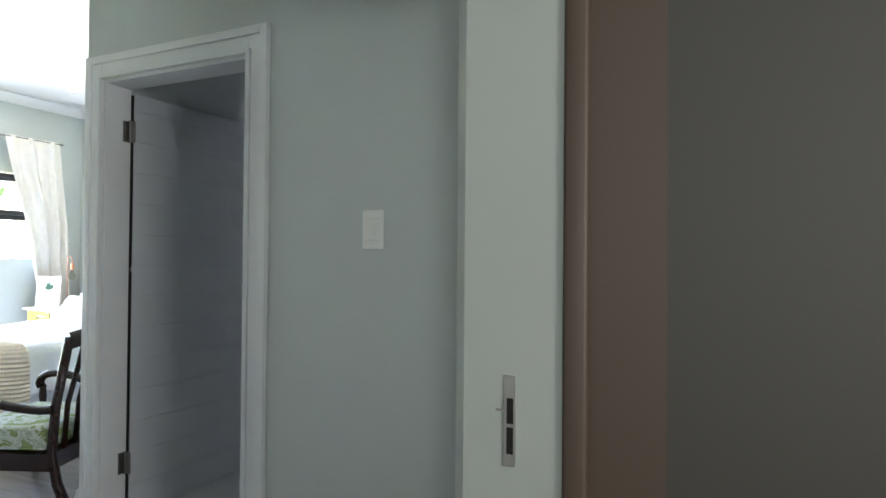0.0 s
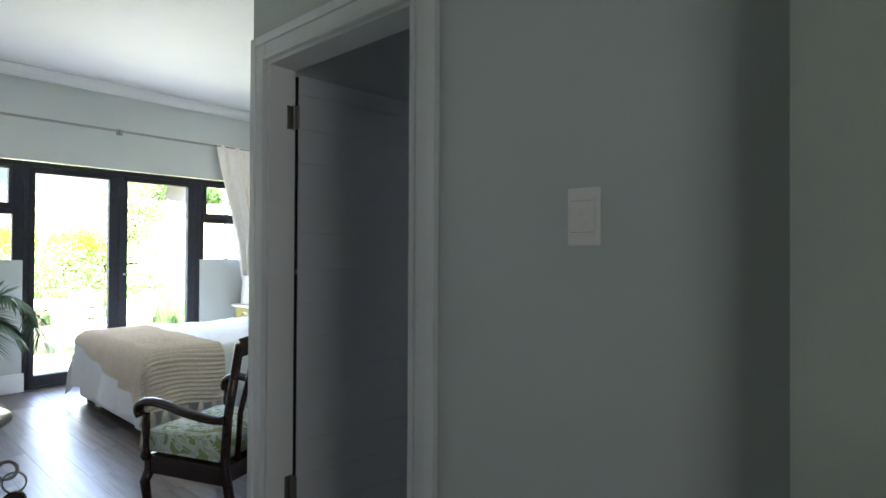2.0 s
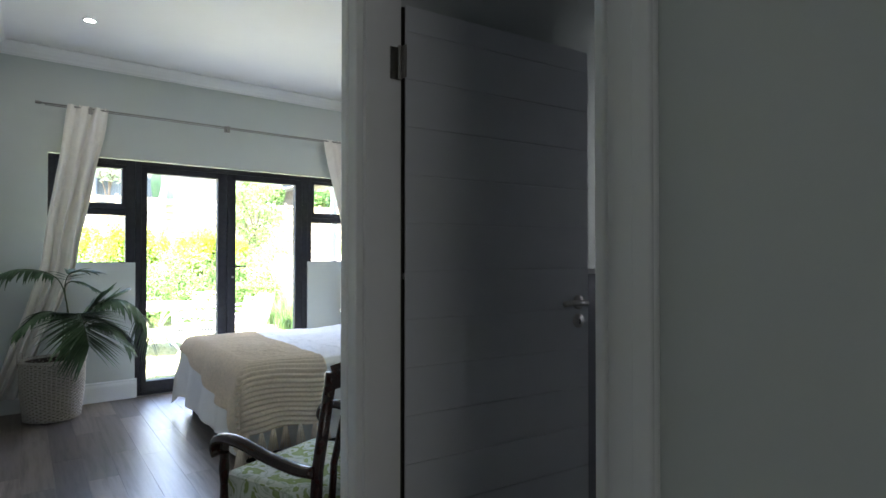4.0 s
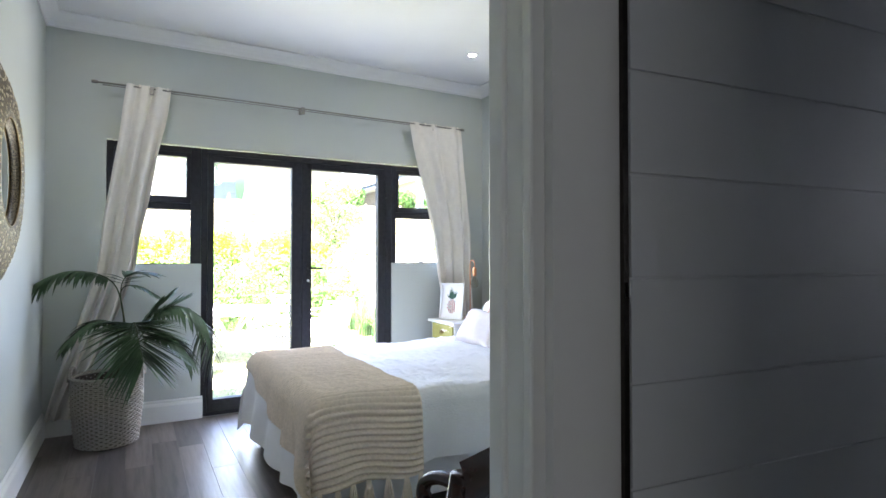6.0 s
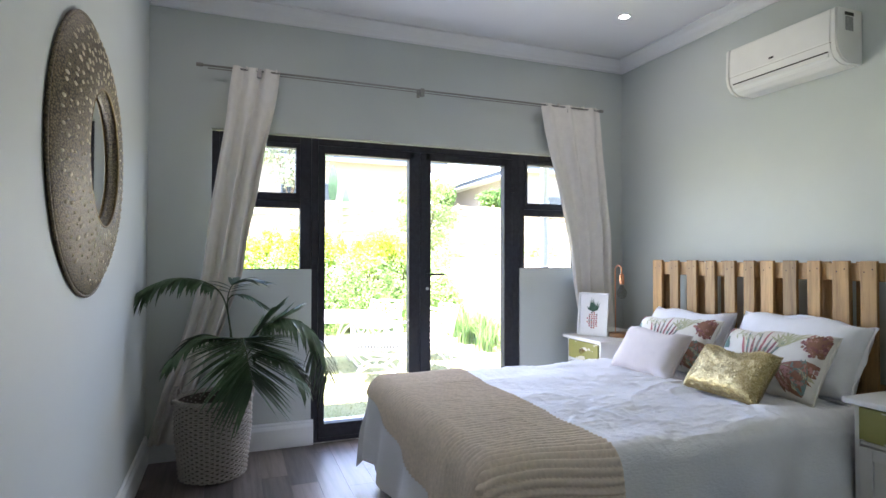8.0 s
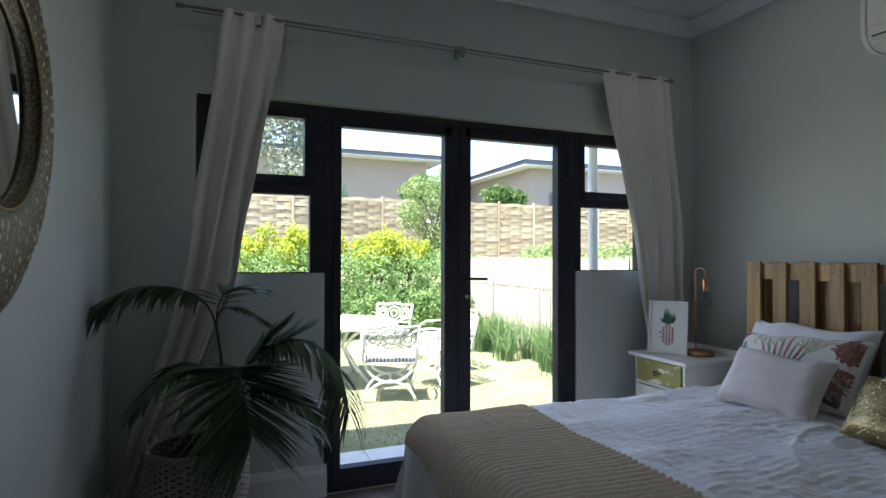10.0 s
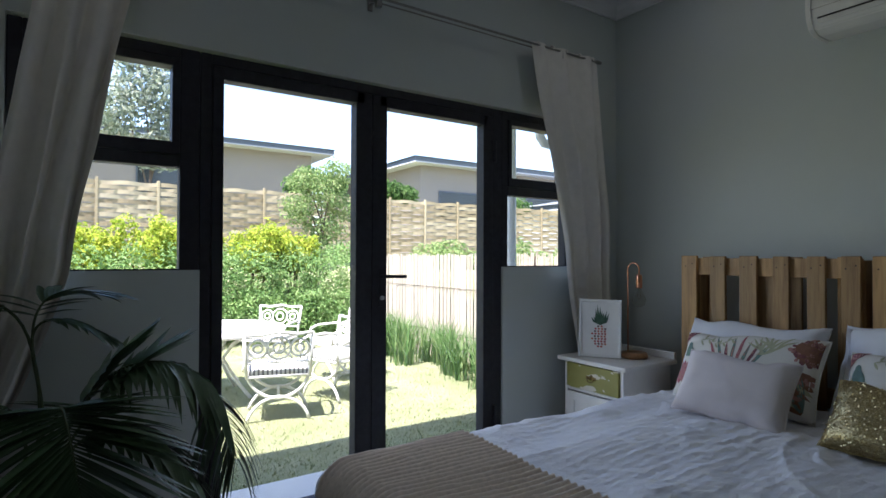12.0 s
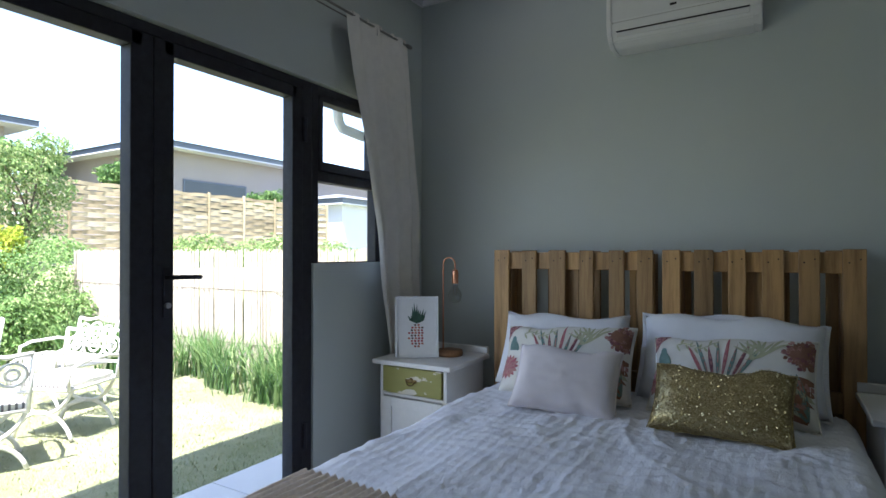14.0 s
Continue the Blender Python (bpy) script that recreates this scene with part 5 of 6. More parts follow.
def ground_z(x, y):
    bank = 1.22 * smooth(-13.1, -15.2, x)
    side = 1.12 * smooth(6.46, 6.75, y) * smooth(-6.0, -7.2, x)
    return GZ + max(bank, side) + 0.02 * wob(x * 0.5, y * 0.5) * smooth(-7.6, -8.5, x)


LAWN = Mat("lawn", (0.20, 0.22, 0.075), 0.95).world()
LAWN.link(LAWN.ramp(LAWN.noise(2.2, 9, 0.7), [(0.3, (0.20, 0.23, 0.10)), (0.55, (0.30, 0.315, 0.165)), (0.75, (0.43, 0.41, 0.25))]), LAWN.b.inputs["Base Color"])
LAWN.bump(120, 0.9, 0.03, 6)
xs = [-160, -90, -55, -38, -28] + [-24 + 0.6 * k for k in range(29)] + [-6.95, -3, 4, 20, 60, 140]
ys = [-140, -70, -30, -14, -7] + [-4 + 0.5 * k for k in range(20)] + [5.9, 6.2, 6.40, 6.47, 6.54, 6.61, 6.68, 6.75, 7.2] + [8 + k for k in range(12)] + [24, 36, 60, 130]
bm = bmesh.new()
grid = [[bm.verts.new((x, y, ground_z(x, y))) for y in ys] for x in xs]
for i in range(len(xs) - 1):
    for j in range(len(ys) - 1):
        bm.faces.new((grid[i][j], grid[i + 1][j], grid[i + 1][j + 1], grid[i][j + 1]))
structure("ground", bm, LAWN.m, "sunlit yellow-green lawn rising to a bank behind", "lawn", True)

SLAB = Mat("pale_paving", (0.60, 0.58, 0.54), 0.7).vary(6, 0.07).bump(80, 0.3, 0.004).m
slab = structure("patio", box((-7.46, 0.6, -0.2), (-6.942, 8.0, -0.075)), SLAB, "pale paving strip along the house wall", "paving")
tile = mesh("paving_tile", box((0, 0, 0), (0.508, 0.595, 0.022), 0.003), SLAB)
for k in range(12):
    p = new("paving_tile", tile)
    p.parent = slab
    p.matrix_basis = Matrix.Translation((-7.458, 0.65 + 0.6 * k, -0.0745))

# blades of the lawn, thick only where the doors look out on it
rg = random.Random(11)
verts, faces = [], []
for _ in range(26000):
    x, y = -7.5 - 5.4 * rg.random() ** 1.4, rg.uniform(1.2, 5.9)
    a, h, w = rg.uniform(0, 6.28), rg.uniform(0.014, 0.032), rg.uniform(0.003, 0.006)
    z = ground_z(x, y) - 0.004
    c, s = math.cos(a), math.sin(a)
    lx, ly = rg.uniform(-0.02, 0.02), rg.uniform(-0.02, 0.02)
    n = len(verts)
    verts += [(x - c * w, y - s * w, z), (x + c * w, y + s * w, z), (x + lx, y + ly, z + h)]
    faces.append((n, n + 1, n + 2))
me = bpy.data.meshes.new("lawn_grass")
me.from_pydata(verts, [], faces)
me.materials.append(Mat("grass_blade", (0.2, 0.22, 0.07), 0.8).island_tint([(0, (0.17, 0.21, 0.08)), (0.5, (0.29, 0.325, 0.145)), (1, (0.45, 0.43, 0.25))]).m)
tagged(new("lawn_grass", me), "short sun-bleached green lawn grass", "grass", "", "stuff")

# ---------- garden: plants ----------


def leaf_mesh(name, blobs, count, size, material, seed, droop=0.3, shell=0.55):
    """Many small folded leaves in and on ellipsoids (centre, radii)."""
    r = random.Random(seed)
    vs, fs = [], []
    weights = [b[1][0] * b[1][1] + b[1][1] * b[1][2] + b[1][0] * b[1][2] for b in blobs]
    for _ in range(count):
        (c, rad) = r.choices(blobs, weights)[0]
        d = Vector((r.gauss(0, 1), r.gauss(0, 1), r.gauss(0, 1))).normalized()
        k = shell + (1 - shell) * r.random() ** 0.6
        k *= 0.88 + 0.28 * wob(d.x * 2.6 + c[0], d.y * 2.6 + c[1], d.z * 2.6 + c[2])
        p = Vector((c[0] + d.x * rad[0] * k, c[1] + d.y * rad[1] * k, c[2] + d.z * rad[2] * k))
        f = (d + Vector((r.uniform(-1, 1), r.uniform(-1, 1), r.uniform(-0.6, 0.8)))).normalized()
        s = f.orthogonal().normalized()
        s.rotate(Matrix.Rotation(r.uniform(0, 6.28), 3, f))
        L = size * r.uniform(0.6, 1.3)
        t = s.cross(f)
        n = len(vs)
        vs += [tuple(p), tuple(p + s * L * 0.5 + t * L * 0.26 + f * L * 0.08), tuple(p + s * L - f * L * droop), tuple(p + s * L * 0.5 - t * L * 0.26 + f * L * 0.08)]
        fs.append((n, n + 1, n + 2, n + 3))
    me = bpy.data.meshes.new(name)
    me.from_pydata(vs, [], fs)
    me.materials.append(material)
    return me


def foliage(name, stops, rough=0.75):
    f = Mat(name, stops[0][1], rough).island_tint(stops)
    f.b.inputs["Specular IOR Level"].default_value = 0.15
    thin, mix = f.node("ShaderNodeBsdfTranslucent"), f.node("ShaderNodeMixShader", Fac=0.42)
    f.link(f.b.inputs["Base Color"].links[0].from_socket, thin.inputs[0])
    f.link(f.b.outputs[0], mix.inputs[1]).link(thin.outputs[0], mix.inputs[2])
    f.link(mix.outputs[0], f.t.nodes["Material Output"].inputs[0])
    return f.m


HEDGE = foliage("hedge_leaf", [(0, (0.14, 0.25, 0.08)), (0.5, (0.24, 0.38, 0.13)), (1, (0.38, 0.49, 0.21))])
GOLD_LEAF = foliage("golden_leaf", [(0, (0.22, 0.33, 0.04)), (0.5, (0.42, 0.49, 0.06)), (1, (0.60, 0.60, 0.12))])
AIRY = foliage("airy_leaf", [(0, (0.15, 0.24, 0.08)), (0.6, (0.27, 0.37, 0.14)), (1, (0.42, 0.46, 0.22))])
DARK_LEAF = foliage("dark_leaf", [(0, (0.05, 0.11, 0.03)), (0.6, (0.10, 0.19, 0.055)), (1, (0.20, 0.29, 0.10))])
GREY_LEAF = foliage("grey_leaf", [(0, (0.22, 0.27, 0.20)), (0.6, (0.34, 0.38, 0.30)), (1, (0.48, 0.50, 0.42))])
BARK = Mat("bark", (0.13, 0.09, 0.06), 0.9).vary(18, 0.4).bump(30, 0.8, 0.02).m


def shrub(name, m, blobs, count, size, material, label, seed, group=""):
    s = base(name, pose(*m), label, "shrub", group)
    loc = [((c[0] - m[0], c[1] - m[1], c[2] - m[2]), rad) for c, rad in blobs]
    ob = new("foliage", leaf_mesh("foliage", loc, count, size, material, seed))
    ob.parent = s
    r = random.Random(seed)
    for c, rad in loc[:6]:
        part("stem", tube([(c[0] * 0.4, c[1] * 0.4, -0.05), (c[0] * 0.8, c[1] * 0.8, c[2] * 0.5), (c[0], c[1], c[2])], 0.025, 6, 0.008), BARK, s)
    return s


shrub("hedge", (-13.45, 4.6, GZ), [((-13.5 + 0.15 * wob(k, 1), 1.6 + 0.62 * k, 0.62 + 0.1 * wob(k, 2)), (0.62, 0.62, 0.92 + 0.12 * wob(k, 5))) for k in range(8)] + [((-13.1, 3.0 + 0.8 * k, 0.25), (0.5, 0.6, 0.55)) for k in range(5)],
      40000, 0.06, HEDGE, "dense sunlit green hedge on the garden bank", 31)
for k, (y, z, ry, rz) in enumerate(((2.35, 1.45, 0.42, 0.36), (3.35, 1.62, 0.5, 0.44), (4.72, 1.55, 0.46, 0.38), (5.42, 1.45, 0.3, 0.28))):
    rg = random.Random(90 + k)
    sprays = [((-13.85 + rg.uniform(-0.3, 0.3), y + rg.uniform(-1.25, 1.25) * ry, z - 0.2 + rg.uniform(-0.14, 0.16)), (rg.uniform(0.14, 0.26), rg.uniform(0.10, 0.22), rz * rg.uniform(0.7, 1.25))) for _ in range(13)]
    shrub("golden_shrub", (-13.9, y, 0.35), [((-13.85, y, z - 0.3), (0.5, ry * 1.1, rz * 0.8)), *sprays],
          4200, 0.075, GOLD_LEAF, "bright yellow-green shrub growing above the hedge", 40 + k, "golden shrubs on the bank")
for k, (x, y, r) in enumerate(((-15.2, 9.2, 0.5), (-13.2, 8.4, 0.45), (-15.0, 11.0, 0.5), (-12.0, 9.0, 0.4), (-14.2, 12.8, 0.5), (-16.2, 7.4, 0.55), (-16.3, 4.0, 0.6), (-16.2, 2.4, 0.6))):
    shrub("low_shrub", (x, y, 1.0), [((x, y, 1.2), (r, r * 1.2, 0.42)), ((x + 0.3, y + 0.4, 1.1), (r * 0.7, r, 0.3))], 1300, 0.09, AIRY if k < 5 else HEDGE, "low green shrub on the bank below the fence", 60 + k, "low shrubs on the bank")


def tree(x, y, z0, trunk_h, blobs, count, size, leaf, label, seed, lean=0.1):
    t = base("tree", pose(x, y, z0), label, "tree")
    r = random.Random(seed)
    top = Vector((lean, lean * 0.5, trunk_h))
    part("trunk", tube([(0, 0, -0.1), (lean * 0.3, 0, trunk_h * 0.4), tuple(top)], 0.055, 9, 0.03), BARK, t, "", True)
    for c, rad in blobs:
        c = Vector(c)
        part("limb", tube([tuple(top * r.uniform(0.55, 0.95)), tuple((top + c) * 0.5 + Vector((0, 0, 0.1))), tuple(c)], 0.022, 6, 0.006), BARK, t)
    ob = new("crown", leaf_mesh("crown", blobs, count, size, leaf, seed, 0.35, 0.25))
    ob.parent = t
    return t


tree(-15.1, 6.42, 1.0, 0.9, [((0, 0, 1.55), (0.5, 0.5, 0.5)), ((-0.1, 0.5, 1.3), (0.4, 0.42, 0.4)), ((0.1, -0.5, 1.2), (0.42, 0.4, 0.42)), ((0, 0.1, 0.8), (0.5, 0.6, 0.4)), ((0, 0.35, 2.0), (0.42, 0.45, 0.36)), ((0, -0.35, 1.75), (0.4, 0.4, 0.35)), ((0.1, -0.15, 0.4), (0.4, 0.5, 0.3))],
     4600, 0.075, AIRY, "slender young tree with airy light foliage", 71)
tree(-18.6, 7.5, 1.1, 1.6, [((0, 0, 2.2), (0.5, 0.55, 0.42)), ((0, 0.7, 2.1), (0.45, 0.5, 0.4)), ((0.1, -0.4, 2.0), (0.4, 0.4, 0.35))], 1800, 0.13, DARK_LEAF, "round dark green tree behind the woven fence", 72)
tree(-18.8, 10.0, 1.1, 1.4, [((0, 0, 2.1), (0.5, 0.6, 0.4)), ((0, 0.6, 2.0), (0.4, 0.5, 0.35))], 900, 0.14, DARK_LEAF, "small dark green tree behind the woven fence", 73)
tree(-19.0, 15.2, 1.1, 1.3, [((0, 0, 1.9), (0.5, 0.7, 0.4)), ((0, -0.7, 1.8), (0.4, 0.5, 0.35))], 900, 0.14, DARK_LEAF, "small leafy tree by the far house", 74)
tree(-21.0, 3.9, 1.1, 3.0, [((0, 0, 4.6), (1.2, 1.1, 0.9)), ((0, 0.6, 3.7), (0.9, 0.9, 0.8)), ((0, -0.9, 3.9), (1.0, 0.9, 0.9)), ((0, -0.3, 5.6), (1.0, 1.0, 0.7)), ((0.2, 0.1, 2.9), (0.8, 0.9, 0.6))],
     3600, 0.17, GREY_LEAF, "tall pale grey-green tree behind the fence", 75)
# broad paddle leaves over the fence
paddle = base("strelitzia", pose(-18.2, 4.75, 1.1), "broad green paddle leaves standing above the woven fence", "plant")
for k, (dy, h, wd) in enumerate(((0.0, 2.75, 0.26), (0.35, 2.1, 0.22), (-0.3, 1.95, 0.2))):
    part("leaf", sheet(4, 10, lambda u, v: (0.12 * math.sin(v * 2), dy + (u - 0.5) * wd * math.sin(math.pi * (0.12 + 0.86 * v)) ** 0.7, h - 1.0 + v * 1.0 + 0.04 * abs(u - 0.5))), PALM, paddle, "", True)
    part("stalk", tube([(0, dy * 0.3, 0), (0, dy, h - 0.98)], 0.03, 6, 0.015), PALM_STEM, paddle)

# strap-leaved clumps at the foot of the reed screen
verts, faces = [], []
rs = random.Random(17)
for k in range(62):
    cx, cy = -7.35 - 5.3 * rs.random(), rs.uniform(5.72, 6.25)
    for _ in range(38):
        a, L, lean = rs.uniform(0, 6.28), rs.uniform(0.38, 0.72), rs.uniform(0.15, 0.75)
        w = rs.uniform(0.008, 0.015)
        bx, by = cx + rs.gauss(0, 0.06), cy + rs.gauss(0, 0.06)
        c, s = math.cos(a), math.sin(a)
        n = len(verts)
        for j in range(4):
            f = j / 3
            out, up = L * lean * f * f, L * f * (1 - 0.38 * lean * f)
            ww = w * (1 - f * 0.9)
            verts += [(bx + c * out - s * ww, by + s * out + c * ww, GZ + up), (bx + c * out + s * ww, by + s * out - c * ww, GZ + up)]
        for j in range(3):
            faces.append((n + 2 * j, n + 2 * j + 1, n + 2 * j + 3, n + 2 * j + 2))
me = bpy.data.meshes.new("border_grass")
me.from_pydata(verts, [], faces)
me.materials.append(foliage("strap_leaf", [(0, (0.05, 0.12, 0.035)), (0.6, (0.12, 0.22, 0.07)), (1, (0.27, 0.34, 0.15))]))
tagged(new("border_grass", me), "clumps of green strap-leaved plants along the reed screen", "grass", "", "stuff")

# ---------- garden: screens ----------
REED = Mat("reed", (0.55, 0.47, 0.35), 0.8).island_tint([(0, (0.32, 0.275, 0.215)), (0.35, (0.41, 0.36, 0.295)), (1, (0.50, 0.445, 0.37))]).m
screen = base("reed_fence", pose(-7.2, 6.42, GZ), "sun-bleached reed screen fence along the lawn", "fence")
verts, faces = [], []
rr = random.Random(23)
x = 0.0
while x > -6.3:
    w, h, d = rr.uniform(0.006, 0.012), 1.40 + rr.uniform(-0.03, 0.02), rr.uniform(-0.01, 0.01)
    lean = rr.uniform(-0.012, 0.012)
    n = len(verts)
    for z, o in ((0, 0), (h, lean)):
        verts += [(x + o - w, d, z), (x + o, d - w, z), (x + o + w, d, z), (x + o, d + w, z)]
    for j in range(4):
        faces.append((n + j, n + (j + 1) % 4, n + 4 + (j + 1) % 4, n + 4 + j))
    faces.append((n + 4, n + 5, n + 6, n + 7))
    x -= w * 1.75
me = bpy.data.meshes.new("reeds")
me.from_pydata(verts, [], faces)
me.materials.append(REED)
ob = new("reeds", me)
ob.parent = screen
tagged(ob, "thin upright reeds", kind="stuff")
for z in (0.35, 0.95):
    part("wire", tube([(0.0, -0.016, z), (-6.3, -0.016, z)], 0.003, 5), DARK_METAL, screen)
for k in range(5):
    part("post", tube([(-0.1 - 1.5 * k, 0.05, -0.1), (-0.1 - 1.5 * k, 0.05, 1.38)], 0.035, 8), BARK, screen)

FENCE = Mat("bleached_pine", (0.62, 0.50, 0.33), 0.8)
_i = FENCE.t.nodes.new("ShaderNodeObjectInfo")
FENCE.link(FENCE.ramp(_i.outputs["Random"], [(0, (0.26, 0.20, 0.115)), (0.5, (0.36, 0.285, 0.17)), (1, (0.46, 0.38, 0.25))]), FENCE.b.inputs["Base Color"])
FENCE.stretch(1, 0.1, 1).bump(40, 0.4, 0.004)
woven = base("woven_fence", pose(-17.2, 0.4, 1.14), "tall woven wooden slat fence on the bank", "fence")
FP, NS, FH = 1.10, 17, 1.66


def weave_slat(sign):
    bm = bmesh.new()
    n = 12
    rows = []
    for k in range(n + 1):
        f = k / n
        xo = sign * 0.024 * math.sin(math.pi * 3 * f)
        zz = 0.010 * math.sin(math.pi * 3 * f + 0.6) * sign
        rows.append([bm.verts.new((xo + a, f * FP, zz + b)) for a, b in ((-0.006, 0), (0.006, 0), (0.006, 0.082), (-0.006, 0.082))])
    for a, b in zip(rows, rows[1:]):
        for j in range(4):
            bm.faces.new((a[j], a[(j + 1) % 4], b[(j + 1) % 4], b[j]))
    return mesh("slat", bm, FENCE.m)


slat_a, slat_b = weave_slat(1), weave_slat(-1)
post_me = mesh("fence_post", box((-0.028, -0.028, -0.1), (0.028, 0.028, FH + 0.02), 0.006), FENCE.m)
for k in range(14):
    for j in range(NS):
        s = new("slat", slat_a if (j + k) % 2 else slat_b)
        s.parent = woven
        s.matrix_basis = Matrix.Translation((0, k * FP, 0.04 + j * 0.094))
for k in range(15):
    p = new("fence_post", post_me)
    p.parent = woven
    p.matrix_basis = Matrix.Translation((0.0, k * FP, 0))

# ---------- neighbouring houses ----------
# beige darkened so that the far walls' shade sits in the colour
SHADED_STUCCO = Mat("shaded_beige_stucco", (0.25, 0.22, 0.20), 0.85).vary(1.5, 0.05).bump(30, 0.3, 0.01).m
GREY_STUCCO = Mat("grey_stucco", (0.45, 0.46, 0.50), 0.85).vary(1.5, 0.05).m
ROOF = Mat("slate_roof", (0.16, 0.17, 0.185), 0.6).vary(4, 0.12).bump(8, 0.4, 0.02).m
FASCIA = Mat("dark_fascia", (0.07, 0.085, 0.11), 0.45).vary(6, 0.1).m
DARK_GLASS = Mat("dark_window", (0.03, 0.035, 0.04), 0.1).m


def house(x0, y0, x1, y1, z0, eave, over, rise, label, wall, openings=()):
    h = base("house", pose(x1, y0, z0), label, "house")
    dx, dy, e = x1 - x0, y1 - y0, eave - z0
    part("wall", box((-dx, 0, 0), (0, dy, e)), wall, h)
    part("soffit", box((-dx - over, -over, e), (over, dy + over, e + 0.04)), GREY_STUCCO, h)
    bm = bmesh.new()
    put_box(bm, (-dx - over, -over, e + 0.041), (over, dy + over, e + 0.21), 0.01)
    part("fascia", bm, FASCIA, h, "dark blue-grey fascia and gutter")
    o = over + 0.06
    bm = bmesh.new()
    c = [bm.verts.new(p) for p in ((-dx - o, -o, e + 0.212), (o, -o, e + 0.212), (o, dy + o, e + 0.212), (-dx - o, dy + o, e + 0.212))]
    m = min(dx, dy) / 2
    if dx < dy:
        r = [bm.verts.new((-dx / 2, m, e + 0.212 + rise)), bm.verts.new((-dx / 2, dy - m, e + 0.212 + rise))]
        bm.faces.new((c[0], c[1], r[0]))
        bm.faces.new((c[1], c[2], r[1], r[0]))
        bm.faces.new((c[2], c[3], r[1]))
        bm.faces.new((c[3], c[0], r[0], r[1]))
    else:
        r = [bm.verts.new((-dx + m, dy / 2, e + 0.212 + rise)), bm.verts.new((-m, dy / 2, e + 0.212 + rise))]
        bm.faces.new((c[0], c[1], r[1], r[0]))
        bm.faces.new((c[1], c[2], r[1]))
        bm.faces.new((c[2], c[3], r[0], r[1]))
        bm.faces.new((c[3], c[0], r[0]))
    bm.faces.new(c)
    part("roof", bm, ROOF, h, "low grey hipped roof")
    for a, b, za, zb in openings:
        w = part("window", boxes(((0.002, a, za), (0.03, a + 0.06, zb)), ((0.002, b - 0.06, za), (0.03, b, zb)), ((0.002, a + 0.06, zb - 0.06), (0.03, b - 0.06, zb)), ((0.002, a + 0.06, za), (0.03, b - 0.06, za + 0.06)), bevel=0.004), FASCIA, h)
        part("pane", box((0.004, a + 0.05, za + 0.05), (0.012, b - 0.05, zb - 0.05)), DARK_GLASS, w)
    return h


house(-36, -8, -26.0, 10.3, 1.0, 5.35, 0.7, 0.9, "beige stucco house, shade put into its wall colour, with a low grey roof beyond the fence", SHADED_STUCCO, [(4.0, 5.6, 2.2, 3.4), (12.0, 14.0, 2.2, 3.4)])
house(-31, 12.9, -21.7, 26, 1.0, 4.65, 0.55, 0.8, "beige stucco house, shade put into its wall colour, with a dark fascia beyond the fence", SHADED_STUCCO, [(0.8, 3.4, 1.6, 2.75), (5.2, 7.4, 1.6, 2.75)])
house(-21.0, 17.0, -17.6, 24.0, 1.0, 2.95, 0.25, 0.4, "small blue-grey outbuilding at the end of the fence", GREY_STUCCO)
pier = tagged(part("garden_pier", box((-16.7, 1.75, 0.9), (-16.4, 2.05, 2.55), 0.01), GREY_STUCCO), "pale grey plastered garden pier on the bank", "pier")

# ---------- own eave, gutter and downpipe ----------
structure("eave", boxes(((-7.56, -2.0, 2.62), (-6.80, 8.5, 2.66)), ((-7.60, -2.0, 2.60), (-7.56, 8.5, 2.82))), TRIM, "white boarded eave above the garden doors", "eave")
structure("house_roof", boxes(((-7.62, -2.2, 3.07), (3.0, 8.5, 3.2)), ((-7.62, -2.2, 2.821), (-6.94, 8.5, 3.07))), ROOF, "grey roof of the house", "roof")
structure("outer_wall_side", boxes(((-6.80, 5.46, -0.3), (2.4, 5.66, 3.05)), ((-6.80, -1.8, -0.3), (-6.68, 1.44, 3.05)), ((-6.80, 5.46, -0.3), (-6.72, 8.3, 3.05)), ((2.4, -1.8, -0.3), (2.6, 5.66, 3.05)), ((-6.80, -1.8, -0.3), (2.4, -1.6, 3.05))), SHADED_STUCCO, "plastered outer walls of the house", "wall")
pipe = base("downpipe", pose(-7.34, 4.88, -0.1), "white downpipe with a bent neck below the gutter", "downpipe")
PVC = Mat("white_pvc", (0.62, 0.63, 0.66), 0.4).vary(5, 0.03).m
part("pipe", tube([(0, 0, 0), (0, 0, 2.70)], 0.038, 14), PVC, pipe, "", True)
part("neck", tube([(0.02, 0.26, 2.72), (0.02, 0.26, 2.34), (0.02, 0.275, 2.26), (0.02, 0.31, 2.22), (0.03, 0.5, 2.20), (0.1, 1.2, 2.18)], 0.036, 12), PVC, pipe, "", True)
for z in (0.5, 1.9):
    part("bracket", lathe([(0.040, -0.015), (0.045, -0.015), (0.045, 0.015), (0.040, 0.015)], 14, pose(0, 0, z)), PVC, pipe)

# ---------- garden chairs and table ----------
IRON = Mat("white_iron", (0.72, 0.70, 0.66), 0.55).vary(30, 0.08).bump(150, 0.3, 0.002).m
STRIPE = Mat("striped_cotton", (0.7, 0.68, 0.64), 0.9)
_w = STRIPE.node("ShaderNodeTexWave", Scale=9.0, Distortion=1.0)
_w.bands_direction = "X"
STRIPE.link(STRIPE.co, _w.inputs["Vector"])
STRIPE.link(STRIPE.ramp(_w.outputs["Fac"], [(0.55, (0.72, 0.70, 0.66)), (0.7, (0.16, 0.15, 0.15))]), STRIPE.b.inputs["Base Color"])


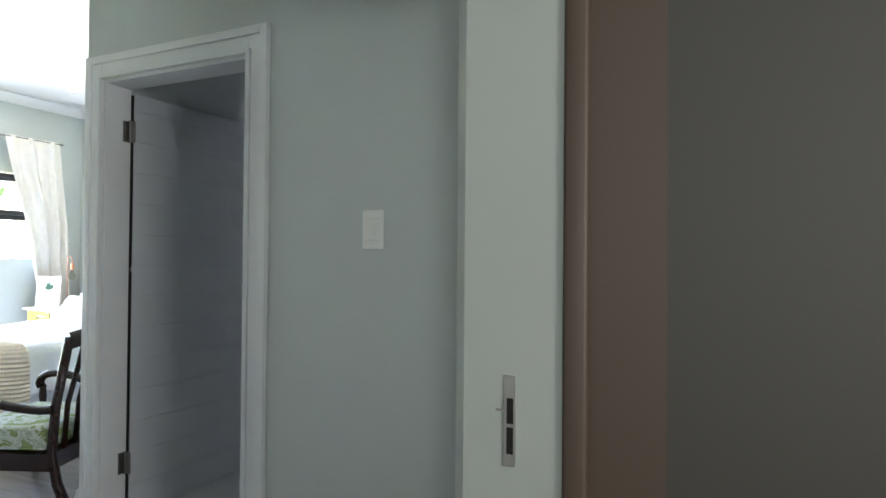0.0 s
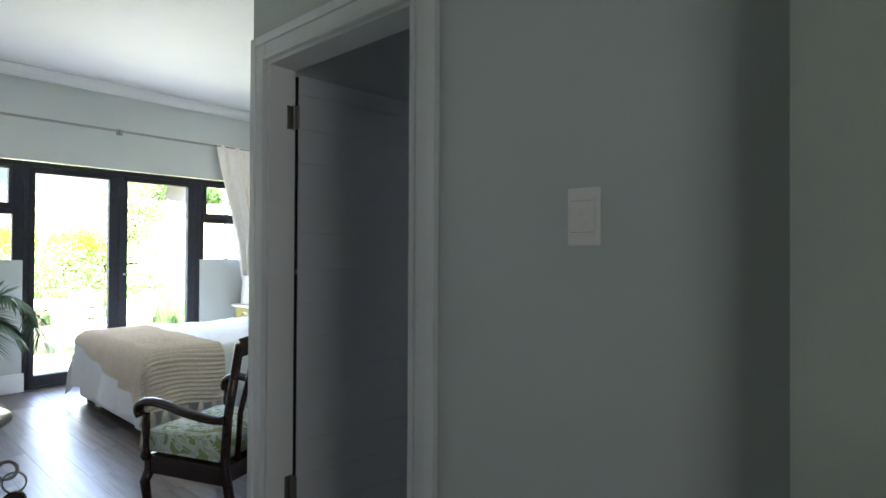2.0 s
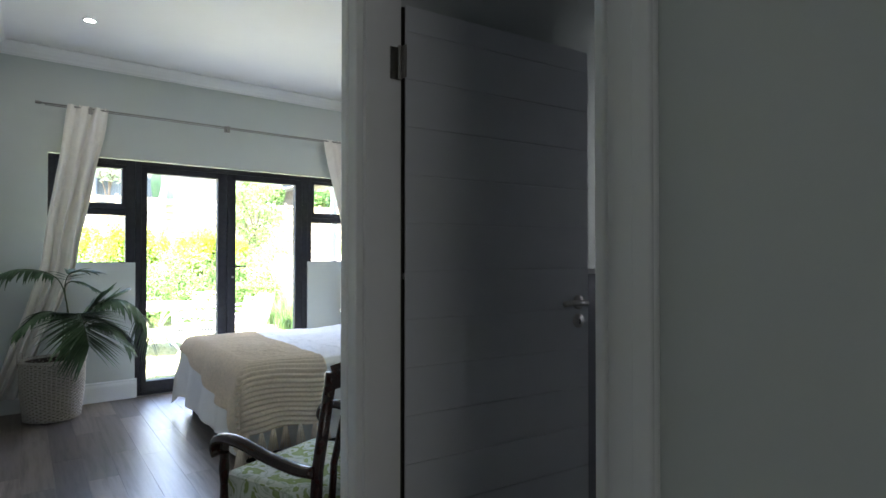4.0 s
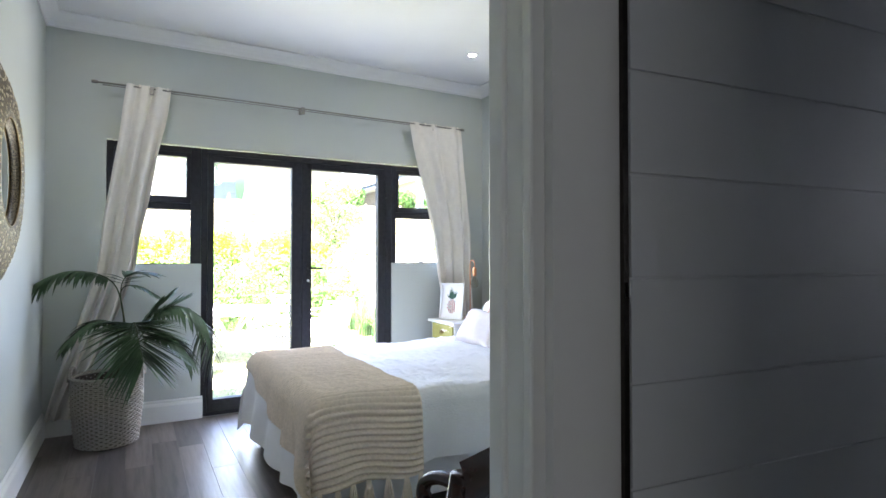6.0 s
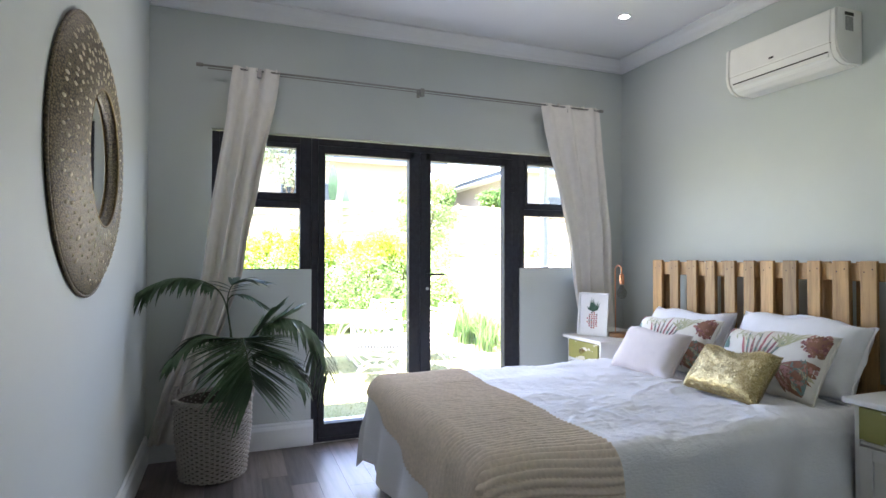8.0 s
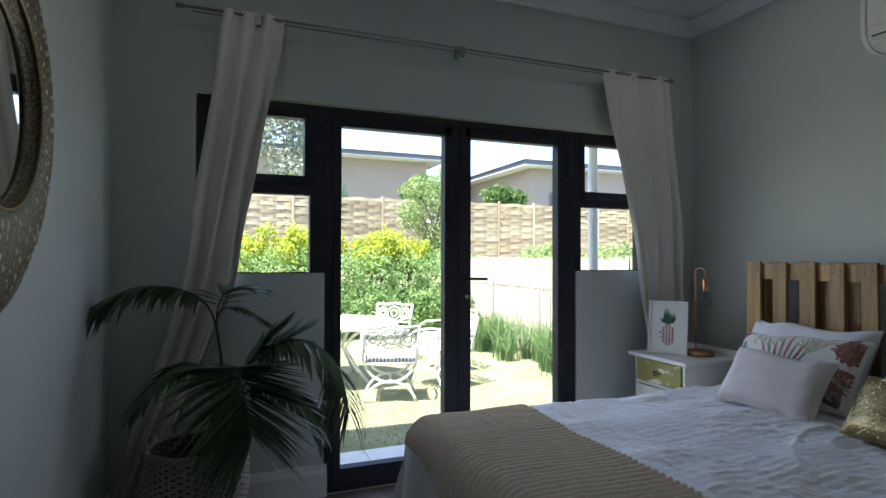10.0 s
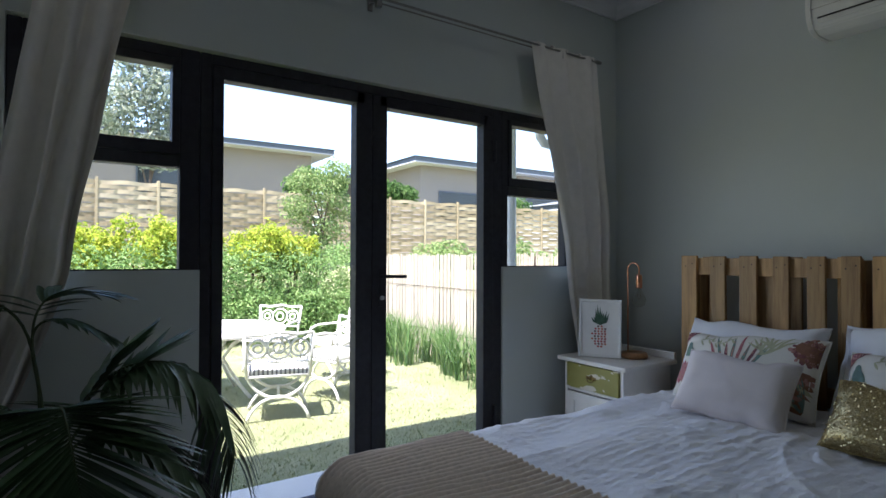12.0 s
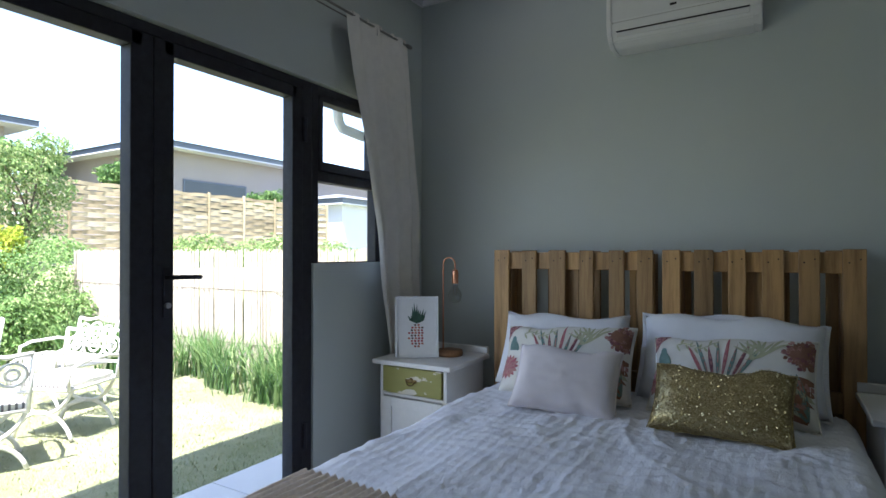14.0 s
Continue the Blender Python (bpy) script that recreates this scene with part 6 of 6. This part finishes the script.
def garden_chair(m):
    """A curule iron chair that faces local +y."""
    c = base("garden_chair", m, "white wrought-iron garden chair with a striped cushion", "chair", "chairs round the garden table")
    for y in (-0.20, 0.20):
        part("upper_arc", tube(arc((0, y, 0.44), 0.255, 190, 350, 14, "xz"), 0.014, 8), IRON, c, "", True)
        part("lower_arc", tube(arc((0, y, -0.06), 0.255, 14, 166, 14, "xz"), 0.014, 8), IRON, c, "", True)
    part("stretcher", tube([(0, -0.2, 0.19), (0, 0.2, 0.19)], 0.011, 8), IRON, c)
    part("seat_frame", tube([(-0.25, -0.22, 0.37), (0.25, -0.22, 0.37), (0.25, 0.23, 0.37), (-0.25, 0.23, 0.37), (-0.25, -0.22, 0.37)], 0.013, 8), IRON, c, "", True)
    part("cushion", box((-0.245, -0.21, 0.375), (0.245, 0.225, 0.435), 0.022), STRIPE.m, c, "black and white striped seat cushion", True)
    for s in (-1, 1):
        part("back_post", tube([(s * 0.25, -0.22, 0.36), (s * 0.258, -0.25, 0.52), (s * 0.27, -0.30, 0.735)], 0.014, 8), IRON, c, "", True)
        part("arm", tube([(s * 0.258, -0.25, 0.54), (s * 0.28, -0.1, 0.57), (s * 0.285, 0.12, 0.565), (s * 0.275, 0.22, 0.53), (s * 0.26, 0.235, 0.47), (s * 0.25, 0.23, 0.37)], 0.013, 8), IRON, c, "", True)
    part("top_rail", tube([(-0.27, -0.30, 0.735), (-0.14, -0.304, 0.722), (0, -0.306, 0.745), (0.14, -0.304, 0.722), (0.27, -0.30, 0.735)], 0.014, 8), IRON, c, "", True)
    part("low_rail", tube([(-0.256, -0.245, 0.49), (0.256, -0.245, 0.49)], 0.011, 8), IRON, c)
    lean = Matrix.Translation((0, -0.245, 0.49)) @ Matrix.Rotation(radians(12), 4, "X")
    for cx, cz, rad in ((0, 0.12, 0.095), (-0.165, 0.12, 0.075), (0.165, 0.12, 0.075), (0, 0.12, 0.045), (-0.165, 0.12, 0.035), (0.165, 0.12, 0.035)):
        bm = put_tube(bmesh.new(), arc((cx, 0, cz), rad, 0, 360, 18, "xz"), 0.010, 6, False)
        for v in bm.verts:
            v.co = lean @ v.co
        part("scroll", bm, IRON, c, "", True)
    return c


TX, TY = -10.0, 3.35
first = None
for k, (x, y) in enumerate(((-9.02, 3.70), (-9.36, 4.38), (-10.15, 4.75), (-9.05, 2.72), (-10.95, 4.2), (-11.1, 3.0), (-9.9, 2.05))):
    turn = math.degrees(math.atan2(-(TX - x), TY - y))
    if k == 1:
        turn = math.degrees(math.atan2(-0.35, -0.94))
    if first is None:
        turn = math.degrees(math.atan2(0.957, 0.288))
        first = garden_chair(pose(x, y, GZ + 0.01, 0, 0, turn))
    else:
        copy_thing(first, pose(x, y, GZ + 0.01, 0, 0, turn))
table = base("garden_table", pose(TX, TY, GZ + 0.01), "round white wrought-iron garden table on the lawn", "table")
part("tabletop", lathe([(0, 0.62), (0.68, 0.62), (0.70, 0.63), (0.70, 0.65), (0.68, 0.66), (0, 0.66)], 48), IRON, table, "", True)
for a in range(0, 360, 90):
    c, s = math.cos(radians(a + 45)), math.sin(radians(a + 45))
    part("leg", tube([(c * 0.42, s * 0.42, 0.0), (c * 0.30, s * 0.30, 0.12), (c * 0.12, s * 0.12, 0.36), (c * 0.22, s * 0.22, 0.50), (c * 0.40, s * 0.40, 0.62)], 0.018, 8), IRON, table, "", True)
